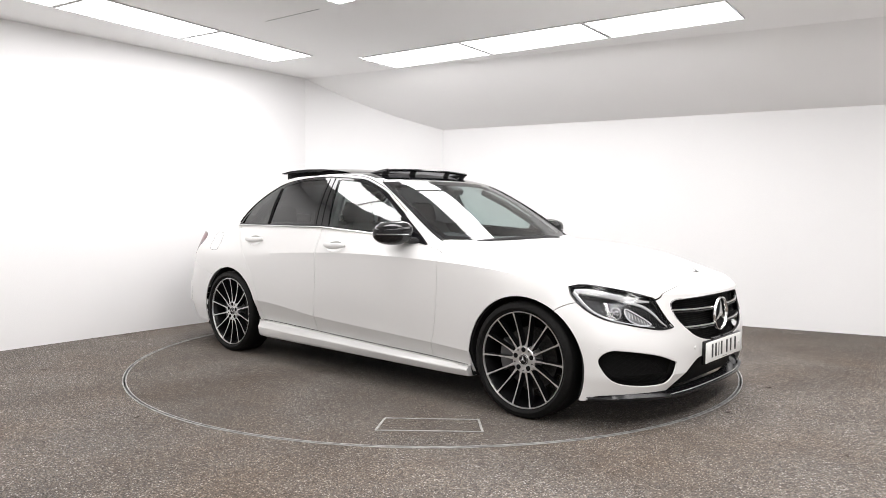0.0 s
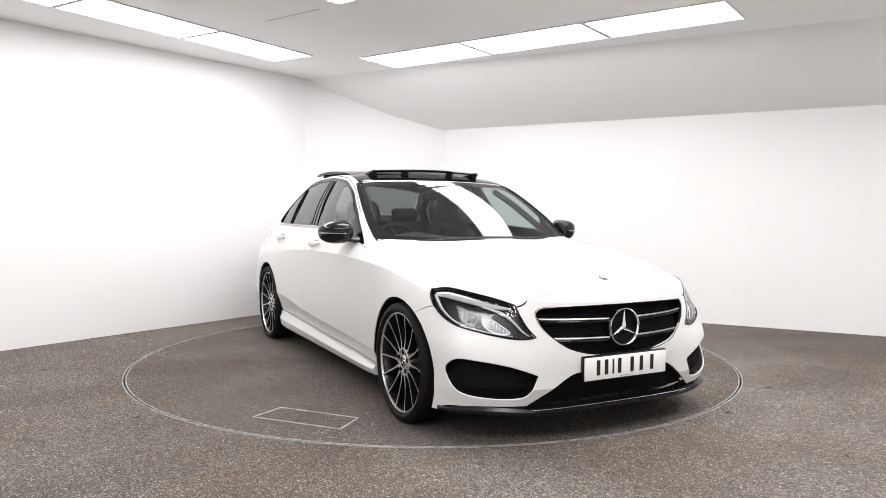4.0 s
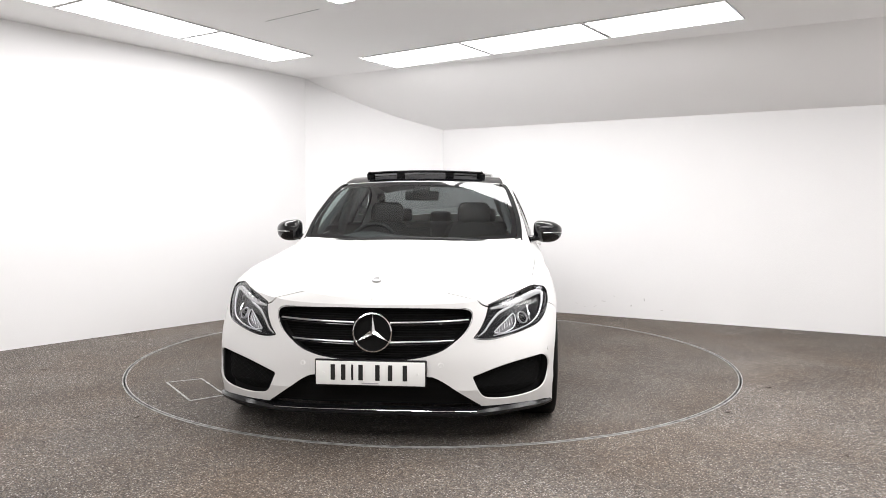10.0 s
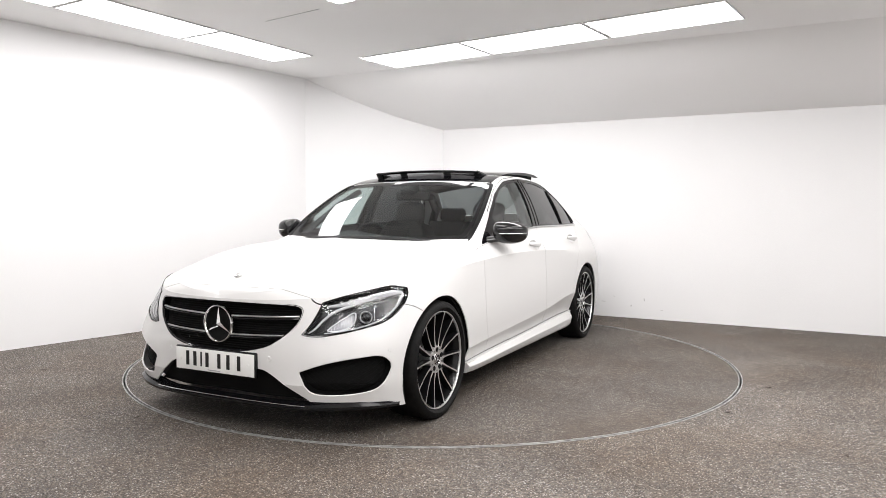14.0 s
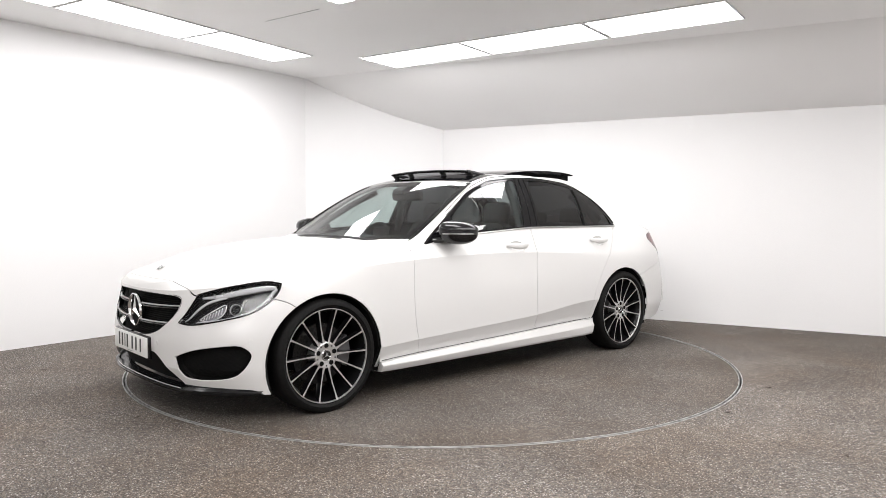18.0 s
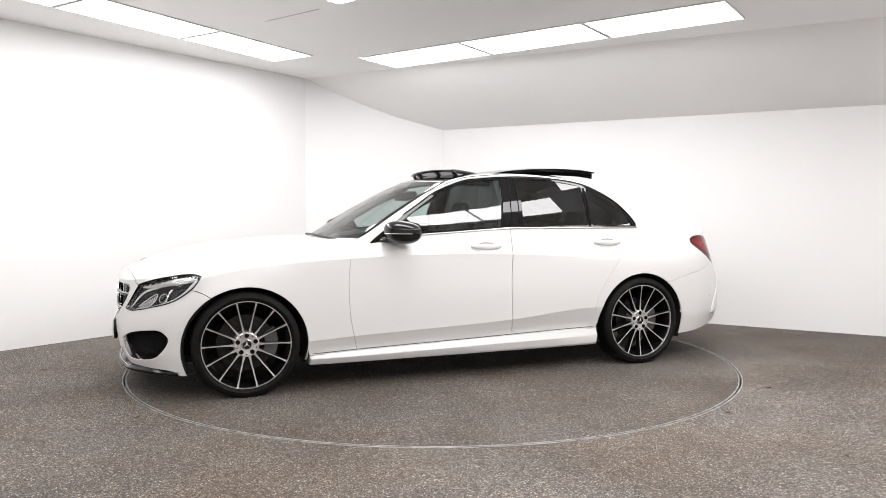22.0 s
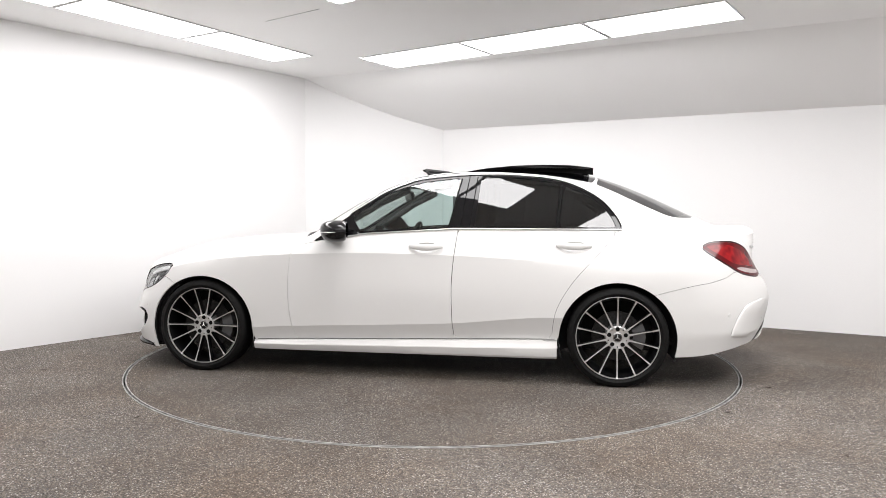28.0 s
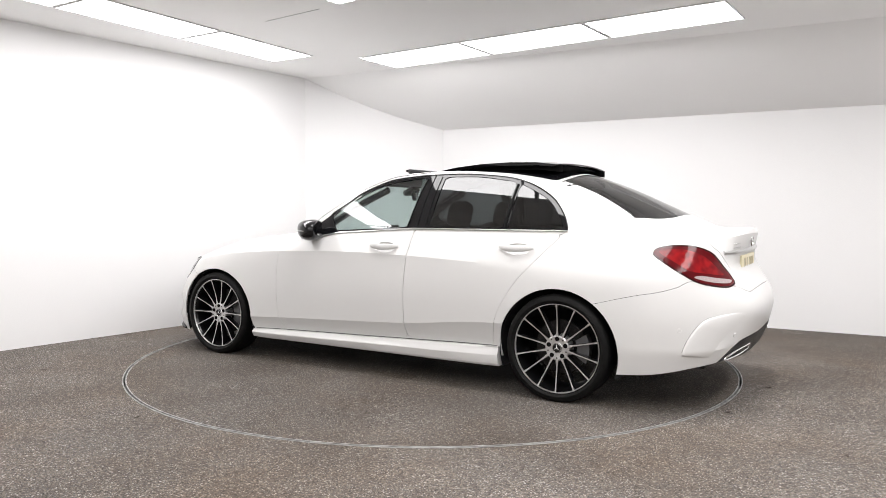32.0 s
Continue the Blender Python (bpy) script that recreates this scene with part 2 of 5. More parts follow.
# ceiling: a flat part and a coved slope down to the back wall
fold_a = P_CORNER + NORM_R * FOLD - RIGHT_DIR * 4.5
fold_b = P_CORNER + NORM_R * FOLD + RIGHT_DIR * 7.4
bm = bmesh.new()
steps = [(FOLD, CEILING_H)]
for k in range(1, 9):
    s = k / 8
    steps.append((FOLD * (1 - s), CEILING_H - (CEILING_H - BACK_H) * (s + 0.10 * math.sin(math.pi * s))))
steps.append((0.3, BACK_H - 0.13))
lines = []
for off, h in steps:
    a, b = P_CORNER + NORM_R * off - RIGHT_DIR * 4.5, P_CORNER + NORM_R * off + RIGHT_DIR * 7.4
    lines.append([bm.verts.new((p.x, p.y, h)) for p in (a, b)])
for l0, l1 in zip(lines, lines[1:]):
    bm.faces.new((l0[0], l0[1], l1[1], l1[0]))
far = [bm.verts.new(v) for v in ((8.5, -9.0, CEILING_H), (-9.0, -9.0, CEILING_H))]
bm.faces.new((lines[0][0], lines[0][1], far[0], far[1]))
tagged(part("ceiling", bm, CEIL, None, sharp=20), "off-white ceiling sloping down to the back wall", "ceiling", kind="structure")

# floor sheet with a round hole for the disc
R_DISC = 2.2387
bm = bmesh.new()
N = 160
ring = [bm.verts.new((R_DISC * math.cos(2 * math.pi * k / N), R_DISC * math.sin(2 * math.pi * k / N), 0)) for k in range(N)]
outer = []
for k in range(N):
    c, s = math.cos(2 * math.pi * k / N), math.sin(2 * math.pi * k / N)
    q = 10.0 / max(abs(c), abs(s))
    outer.append(bm.verts.new((q * c, q * s, 0)))
low = [bm.verts.new((v.co.x, v.co.y, -0.08)) for v in ring]
for k in range(N):
    j = (k + 1) % N
    bm.faces.new((ring[k], outer[k], outer[j], ring[j]))
    bm.faces.new((ring[k], ring[j], low[j], low[k]))
tagged(part("floor", bm, FLOOR, None), "grey-brown speckled resin granule floor", "floor", kind="structure")


# ---- ceiling light panels ----
def light_panel(name, corner, along, across, label):
    """A recessed glowing panel with a thin frame; along and across are its sides."""
    root = new(name)
    root.location = (corner.x, corner.y, CEILING_H)
    tagged(root, label, "ceiling light", "ceiling light panels")
    L, W = along.length, across.length
    a, w = along.normalized(), across.normalized()

    def at(p, q, h):
        v = a * p + w * q
        return (v.x, v.y, h)
    g = 0.010
    mesh_object("diffuser", [at(g, g, -0.006), at(L - g, g, -0.006), at(L - g, W - g, -0.006), at(g, W - g, -0.006)], [(0, 1, 2, 3)], LAMP, root, "glowing white diffuser", smooth=False)
    bm = bmesh.new()
    o = [bm.verts.new(at(p, q, h)) for h in (-0.001, -0.012) for p, q in ((0, 0), (L, 0), (L, W), (0, W))]
    i = [bm.verts.new(at(p, q, h)) for h in (-0.001, -0.012) for p, q in ((g, g), (L - g, g), (L - g, W - g), (g, W - g))]
    for k in range(4):
        j = (k + 1) % 4
        bm.faces.new((o[4 + k], o[4 + j], i[4 + j], i[4 + k]))
        bm.faces.new((o[k], o[j], o[4 + j], o[4 + k]))
        bm.faces.new((i[k], i[j], i[4 + j], i[4 + k]))
    part("frame", bm, TRIM, root, "grey panel frame")
    return root


def strip(start, angle, width, pitch, count, side, last=1.0):
    d = Vector((math.cos(radians(angle)), math.sin(radians(angle)), 0))
    w = Vector((d.y, -d.x, 0)) * width * side
    for k in range(count):
        light_panel("ceiling_light", Vector(start) + d * pitch * k, d * (pitch * (last if k == count - 1 else 1.0) - 0.022), w, "recessed glowing white ceiling light panel, seen or added as unseen fill")


strip((-1.620, 1.749, 0), 57.9 + 180, 0.517, 1.14, 4, -1)
strip((-0.746, 1.563, 0), -35.9, 0.59, 1.183, 3, -1, 0.935)
strip((-0.695, -0.298, 0), -37.5, 0.68, 1.13, 2, 1, 0.50)
strip((2.50, -0.98, 0), 237.0, 0.56, 1.17, 3, 1)
# three unseen strips added as fill for the right floor and car sides
strip((4.15, -1.05, 0), 237.0, 0.59, 1.17, 4, 1)
strip((-1.6, -3.5, 0), -36.0, 0.59, 1.17, 3, 1)
strip((-4.2, -4.9, 0), 0.0, 0.59, 1.17, 3, 1)

# open joint in the ceiling boards
bm = bmesh.new()
prism(bm, [(-1.345, .223), (-.862, -.143), (-.858, -.149), (-1.341, .217)], CEILING_H - .003, CEILING_H + .01)
tagged(part("ceiling_joint", bm, JOINT, None), "thin dark joint between ceiling boards", "trim", kind="structure")


# ---- turntable ----
turntable = tagged(new("turntable"), "round floor turntable with a thin steel rim", "turntable")
bm = bmesh.new()
rd = R_DISC - 0.026
top = [bm.verts.new((rd * math.cos(2 * math.pi * k / N), rd * math.sin(2 * math.pi * k / N), 0)) for k in range(N)]
bot = [bm.verts.new((v.co.x, v.co.y, -0.06)) for v in top]
bm.faces.new(top)
for k in range(N):
    bm.faces.new((top[k], bot[k], bot[(k + 1) % N], top[(k + 1) % N]))
part("disc", bm, DISC, turntable)


def ring_bar(r0, r1, z0, z1):
    bm = bmesh.new()
    rows = []
    for r, z in ((r0, z0), (r0, z1), (r1, z1), (r1, z0)):
        rows.append([bm.verts.new((r * math.cos(2 * math.pi * k / N), r * math.sin(2 * math.pi * k / N), z)) for k in range(N)])
    for a, b in zip(rows, rows[1:]):
        for k in range(N):
            bm.faces.new((a[k], a[(k + 1) % N], b[(k + 1) % N], b[k]))
    return bm


part("rim", ring_bar(rd, rd + 0.007, -0.05, 0.002), STEEL, turntable, "thin worn steel rim")
edge_ring = part("floor_ring", ring_bar(R_DISC - 0.006, R_DISC + 0.001, -0.05, 0.002), STEEL, None)
tagged(edge_ring, "thin steel edging ring set in the floor", "edging", kind="structure")
pit = bmesh.new()
bmesh.ops.create_circle(pit, cap_ends=True, segments=64, radius=R_DISC + 0.05, matrix=pose(0, 0, -0.07))
tagged(part("pit_floor", pit, DARKLINE, None), "dark pit under the turntable edge", "floor", kind="structure")

CAR_X, CAR_Y = 0.0915, -0.0722
hatch = [Vector((0.994, -1.580, 0)), Vector((0.872, -1.394, 0)), Vector((1.27, -1.075, 0)), Vector((1.42, -1.23, 0))]
hatch = [p + Vector((CAR_X, CAR_Y, 0)) for p in hatch]
bm = bmesh.new()
for a, b in zip(hatch, hatch[1:] + hatch[:1]):
    d = (b - a).normalized()
    s = Vector((-d.y, d.x, 0)) * 0.006
    prism(bm, [((a - s).x, (a - s).y), ((b - s).x, (b - s).y), ((b + s).x, (b + s).y), ((a + s).x, (a + s).y)], 0.0, 0.002)
part("hatch_frame", bm, STEEL, turntable, "thin bright metal frame of a floor hatch")

# ---- the car body: a surface lofted through guide lines ----
# each guide: (u, x, y, z); u runs from the rear centre (-2.95) along the side to the front centre (2.6)
G_BOTTOM = [(-2.95, -2.42, 0, 0.312), (-2.7, -2.41, 0.3, 0.308), (-2.45, -2.365, 0.55, 0.305), (-2.25, -2.25, 0.72, 0.280), (-2.0, -2.0, 0.84, 0.222), (-1.8, -1.8, 0.87, 0.203), (-1.42, -1.42, 0.88, 0.22), (-1.0, -1.0, 0.840, 0.232), (0, 0, 0.840, 0.218), (1.04, 1.04, 0.848, 0.198), (1.42, 1.42, 0.885, 0.19), (1.79, 1.79, 0.865, 0.155), (1.94, 1.935, 0.775, 0.165), (2.05, 2.025, 0.65, 0.175), (2.25, 2.09, 0.46, 0.18), (2.45, 2.13, 0.25, 0.185), (2.6, 2.14, 0, 0.19)]
G_LOW = [(-2.95, -2.455, 0, 0.4), (-2.7, -2.447, 0.3, 0.4), (-2.45, -2.39, 0.56, 0.385), (-2.25, -2.26, 0.745, 0.36), (-2.0, -2.0, 0.868, 0.35), (-1.8, -1.8, 0.893, 0.35), (-1.42, -1.42, 0.914, 0.43), (-1.0, -1.0, 0.907, 0.44), (-0.35, -0.35, 0.902, 0.385), (0.3, 0.3, 0.9, 0.355), (0.76, 0.76, 0.896, 0.335), (1.04, 1.04, 0.897, 0.32), (1.42, 1.42, 0.914, 0.31), (1.79, 1.795, 0.88, 0.29), (1.94, 1.96, 0.795, 0.28), (2.05, 2.055, 0.66, 0.28), (2.25, 2.125, 0.465, 0.28), (2.45, 2.16, 0.25, 0.285), (2.6, 2.17, 0, 0.29)]
G_MID = [(-2.95, -2.48, 0, 0.6), (-2.7, -2.472, 0.3, 0.6), (-2.45, -2.41, 0.555, 0.59), (-2.25, -2.245, 0.745, 0.57), (-2.0, -2.0, 0.865, 0.56), (-1.8, -1.8, 0.895, 0.57), (-1.42, -1.42, 0.914, 0.6), (-1.0, -1.0, 0.905, 0.6), (0, 0, 0.9, 0.59), (0.76, 0.76, 0.893, 0.57), (1.04, 1.04, 0.893, 0.55), (1.42, 1.42, 0.92, 0.6), (1.79, 1.775, 0.876, 0.5), (1.94, 1.94, 0.79, 0.46), (2.05, 2.04, 0.66, 0.44), (2.25, 2.12, 0.465, 0.435), (2.45, 2.17, 0.25, 0.435), (2.6, 2.18, 0, 0.435)]
G_CREASE = [(-2.95, -2.345, 0, 0.83), (-2.7, -2.340, 0.3, 0.83), (-2.45, -2.318, 0.54, 0.82), (-2.25, -2.2, 0.715, 0.80), (-2.0, -1.98, 0.832, 0.788), (-1.8, -1.8, 0.871, 0.785), (-1.42, -1.42, 0.890, 0.788), (-1.0, -1.0, 0.888, 0.803), (-0.5, -0.5, 0.885, 0.828), (0, 0, 0.882, 0.842), (0.76, 0.76, 0.873, 0.828), (1.04, 1.04, 0.866, 0.812), (1.42, 1.42, 0.873, 0.775), (1.69, 1.685, 0.842, 0.716), (1.85, 1.83, 0.772, 0.665), (2.05, 1.985, 0.63, 0.628), (2.25, 2.092, 0.46, 0.605), (2.45, 2.155, 0.25, 0.6), (2.6, 2.17, 0, 0.6)]
G_BELT = [(-2.95, -2.385, 0, 1.0), (-2.7, -2.372, 0.3, 0.998), (-2.45, -2.315, 0.5, 0.985), (-2.25, -2.165, 0.655, 0.965), (-2.0, -1.97, 0.735, 0.965), (-1.7, -1.7, 0.775, 0.99), (-1.4, -1.4, 0.79, 1.002), (-0.9, -0.9, 0.8, 1.005), (-0.37, -0.37, 0.803, 1.0), (0.3, 0.3, 0.802, 0.96), (0.55, 0.55, 0.8, 0.925), (0.76, 0.76, 0.79, 0.897), (1.04, 1.04, 0.788, 0.864), (1.42, 1.42, 0.802, 0.812), (1.69, 1.67, 0.784, 0.758), (1.85, 1.81, 0.725, 0.735), (2.05, 1.955, 0.6, 0.712), (2.25, 2.075, 0.45, 0.695), (2.45, 2.142, 0.25, 0.688), (2.6, 2.162, 0, 0.685)]
G_RAIL = [(-2.95, -2.378, 0, 1.022), (-2.7, -2.365, 0.27, 1.02), (-2.45, -2.3, 0.455, 1.005), (-2.25, -2.155, 0.6, 0.99), (-2.05, -2.03, 0.665, 1.0), (-1.9, -1.9, 0.672, 1.045), (-1.6, -1.6, 0.645, 1.165), (-1.3, -1.3, 0.611, 1.285), (-1.0, -1.0, 0.601, 1.362), (-0.76, -0.76, 0.598, 1.388), (-0.44, -0.44, 0.601, 1.398), (-0.16, -0.16, 0.616, 1.378), (0.04, 0.04, 0.641, 1.325), (0.24, 0.24, 0.676, 1.228), (0.5, 0.5, 0.721, 1.075), (0.7, 0.7, 0.735, 0.945), (0.8, 0.8, 0.735, 0.915), (1.04, 1.04, 0.725, 0.9), (1.42, 1.42, 0.69, 0.855), (1.69, 1.65, 0.66, 0.805), (1.85, 1.78, 0.6, 0.775), (2.05, 1.925, 0.5, 0.757), (2.25, 2.05, 0.38, 0.742), (2.45, 2.125, 0.21, 0.722), (2.6, 2.152, 0, 0.7)]
G_CENTRE = [(-2.95, -2.375, 0, 1.032), (-2.7, -2.34, 0, 1.033), (-2.45, -2.245, 0, 1.028), (-2.25, -2.135, 0, 1.04), (-2.05, -2.06, 0, 1.075), (-1.9, -1.96, 0, 1.12), (-1.6, -1.65, 0, 1.265), (-1.3, -1.32, 0, 1.385), (-1.0, -1.0, 0, 1.423), (-0.76, -0.76, 0, 1.432), (-0.44, -0.42, 0, 1.43), (-0.16, -0.1, 0, 1.403), (0.04, 0.13, 0, 1.342), (0.24, 0.36, 0, 1.222), (0.5, 0.64, 0, 1.06), (0.7, 0.85, 0, 0.935), (0.8, 0.93, 0, 0.945), (1.04, 1.1, 0, 0.942), (1.42, 1.42, 0, 0.918), (1.69, 1.68, 0, 0.885), (1.85, 1.83, 0, 0.847), (2.05, 1.97, 0, 0.802), (2.25, 2.07, 0, 0.756), (2.45, 2.125, 0, 0.73), (2.6, 2.148, 0, 0.705)]
GUIDES = (G_BOTTOM, G_LOW, G_MID, G_CREASE, G_BELT, G_RAIL, G_CENTRE)


def smooth_line(points, at):
    """Cubic Hermite through rows (u, ...), tangents limited so that it never overshoots much."""
    p = np.array(sorted(points), float)
    u, q = p[:, 0], p[:, 1:]
    h = np.diff(u)[:, None]
    s = np.diff(q, axis=0) / h
    t = np.zeros_like(q)
    t[0], t[-1] = s[0], s[-1]
    t[1:-1] = (s[:-1] * h[1:] + s[1:] * h[:-1]) / (h[:-1] + h[1:])
    i = np.clip(np.searchsorted(u, at) - 1, 0, len(u) - 2)
    w = h[i]
    x = ((at - u[i])[:, None]) / w
    return (2 * x**3 - 3 * x**2 + 1) * q[i] + (x**3 - 2 * x**2 + x) * w * t[i] + (-2 * x**3 + 3 * x**2) * q[i + 1] + (x**3 - x**2) * w * t[i + 1]


US = np.concatenate([np.arange(-2.95, -1.0, 0.025), np.arange(-1.0, 0.9, 0.03), np.arange(0.9, 2.6001, 0.02)])
US[-1] = 2.6
SECTIONS = np.stack([smooth_line(g, US) for g in GUIDES], 1)
SECTIONS[0, :, 1] = SECTIONS[-1, :, 1] = 0
# rows between guides: bottom..low straight, low..belt one curve, belt..rail bowed glass, rail..centre crowned
ROWS = []
for a, n in ((0, 4), (1, 8), (2, 8), (3, 7), (4, 14), (5, 16)):
    ROWS += [(a, k / n) for k in range(n)]
ROWS.append((5, 1.0))


def section(P):
    """Points of one cross-section through its seven guide points."""
    out = []
    side = np.array([P[1], P[2], P[3], P[4]])
    tang = np.array([(P[2] - P[1]) * 0.9, (P[3] - P[1]) * 0.5, (P[4] - P[2]) * 0.5, (P[4] - P[3]) * 1.0])
    ridge = np.array([0, 0.040, 0.0]) * float(np.interp(P[3][0], [-1.6, -1.0, -0.3, 0.7, 1.3], [0, 0.4, 1, 0.85, 0]))
    below, above = tang[2] + ridge, tang[3] * 0.6 + tang[2] * 0.4 - ridge * 0.5
    for a, f in ROWS:
        if a == 0:
            out.append(P[0] + (P[1] - P[0]) * f)
        elif a <= 3:
            k = a - 1
            t0 = above if k == 2 else tang[k]
            t1 = below if k == 1 else tang[k + 1]
            h = (2 * f**3 - 3 * f**2 + 1) * side[k] + (f**3 - 2 * f**2 + f) * t0 + (-2 * f**3 + 3 * f**2) * side[k + 1] + (f**3 - f**2) * t1
            out.append(h)
        elif a == 4:
            rise = max(0.0, P[5][2] - P[4][2])
            q = P[4] + (P[5] - P[4]) * f
            q = q + np.array([0, 1, 0.25]) * 0.050 * rise * math.sin(math.pi * f) * (1 if P[4][1] > 0.3 else 0)
            out.append(q)
        else:
            q = P[5] + (P[6] - P[5]) * f
            ease = 1 - (1 - f) ** 2.0
            q[0] = P[5][0] + (P[6][0] - P[5][0]) * ease
            q[2] = P[5][2] + (P[6][2] - P[5][2]) * ease
            out.append(q)
    return out


GRID = np.array([section(P) for P in SECTIONS])
NU, NV = GRID.shape[:2]
VV = np.array([a + f for a, f in ROWS])
base_v = GRID.reshape(-1, 3)
base_u = np.repeat(US, NV)
base_w = np.tile(VV, NU)
tri = []
for i in range(NU - 1):
    for j in range(NV - 1):
        a, b, c, d = i * NV + j, (i + 1) * NV + j, (i + 1) * NV + j + 1, i * NV + j + 1
        tri += [(a, c, b), (a, d, c)] if (i + j) % 2 else [(a, d, b), (b, d, c)]
# rows of a sheet: x, y, z, u, v
SHEET = (np.column_stack([base_v, base_u, base_w]), np.array(tri))


def loop_curve(points, n=8):
    """A closed smooth outline through points; a point given twice stays a corner."""
    pts = [np.array(p, float) for p in points]
    out = []
    m = len(pts)
    for i in range(m):
        p0, p1, p2, p3 = pts[i - 1], pts[i], pts[(i + 1) % m], pts[(i + 2) % m]
        if np.allclose(p1, p2):
            continue
        t1 = (p2 - p0) / 2 if not np.allclose(p0, p1) else (p2 - p1) * 0.6
        t2 = (p3 - p1) / 2 if not np.allclose(p2, p3) else (p2 - p1) * 0.6
        L = np.linalg.norm(p2 - p1)
        for t in (t1, t2):
            k = np.linalg.norm(t)
            if k > 1.2 * L:
                t *= 1.2 * L / k
        for k in range(n):
            f = k / n
            out.append((2 * f**3 - 3 * f**2 + 1) * p1 + (f**3 - 2 * f**2 + f) * t1 + (-2 * f**3 + 3 * f**2) * p2 + (f**3 - f**2) * t2)
    return np.array(out)


def signed(loop, q):
    """Distance of points q from a closed outline, negative inside."""
    a, b = loop, np.roll(loop, -1, 0)
    best = np.full(len(q), 1e9)
    inside = np.zeros(len(q), bool)
    for p0, p1 in zip(a, b):
        d = p1 - p0
        L = d @ d
        if L < 1e-14:
            continue
        t = np.clip(((q - p0) @ d) / L, 0, 1)
        e = q - p0 - t[:, None] * d
        best = np.minimum(best, np.einsum("ij,ij->i", e, e))
        cross = (p0[1] > q[:, 1]) != (p1[1] > q[:, 1])
        if cross.any():
            x = p0[0] + (q[:, 1] - p0[1]) / (p1[1] - p0[1] + 1e-15) * d[0]
            inside ^= cross & (q[:, 0] < x)
    best = np.sqrt(best)
    return np.where(inside, -best, best)


def keep(sheet, f):
    """The part of a sheet where f <= 0, its edge following f = 0 exactly."""
    V, T = sheet
    f = np.where(np.abs(f) < 1e-6, 1e-6, f)
    neg = f[T] < 0
    count = neg.sum(1)
    out = [tuple(t) for t in T[count == 3]]
    extra, made = [], {}

    def cut(i, j):
        key = (min(i, j), max(i, j))
        if key not in made:
            s = f[i] / (f[i] - f[j])
            made[key] = len(V) + len(extra)
            extra.append(V[i] + (V[j] - V[i]) * s)
        return made[key]
    for t in T[(count > 0) & (count < 3)]:
        t = [int(k) for k in t]
        n = [f[k] < 0 for k in t]
        while not (n[0] and not n[2]) or (n[0] and n[1] and n[2]):
            t, n = t[1:] + t[:1], n[1:] + n[:1]
            if n[0] and not n[2]:
                break
        if n[1]:
            a, b = cut(t[1], t[2]), cut(t[2], t[0])
            out += [(t[0], t[1], a), (t[0], a, b)]
        else:
            a, b = cut(t[0], t[1]), cut(t[2], t[0])
            out.append((t[0], a, b))
    VV2 = np.vstack([V] + ([np.array(extra)] if extra else []))
    TT = np.array(out, int).reshape(-1, 3)
    used = np.unique(TT)
    remap = np.full(len(VV2), -1)
    remap[used] = np.arange(len(used))
    return VV2[used], remap[TT]


FAR = 9.0


def field(sheet, kind, loop, mask=None):
    V = sheet[0]
    q = {"xz": V[:, [0, 2]], "uz": V[:, [3, 2]], "yz": V[:, [1, 2]], "xy": V[:, [0, 1]], "uv": V[:, [3, 4]]}[kind]
    f = signed(loop, q)
    if mask is not None:
        f = np.where(mask(V), f, FAR)
    return f


def carve(sheet, kind, points, mask=None, gap=0.002, n=8, smooth=True):
    """Splits a sheet along an outline: what lies inside, and the rest, with a shut line between."""
    loop = loop_curve(points, n) if smooth else np.array(points, float)
    f = field(sheet, kind, loop, mask)
    return keep(sheet, f + gap), keep(sheet, gap - f)


SEAMS = []


def seam(sheet, kind, points, mask=None):
    """Keeps the narrow band of a sheet along a shut line, to lay a dark backing behind it that stands in for the gap's
    shade.
    """
    f = field(sheet, kind, loop_curve(points, 8), mask)
    SEAMS.append(keep(sheet, np.abs(f) - 0.035))


def sheet_normals(V, T):
    n = np.zeros((len(V), 3))
    fn = np.cross(V[T[:, 1], :3] - V[T[:, 0], :3], V[T[:, 2], :3] - V[T[:, 0], :3])
    for k in range(3):
        np.add.at(n, T[:, k], fn)
    return n / np.maximum(np.linalg.norm(n, axis=1), 1e-12)[:, None]


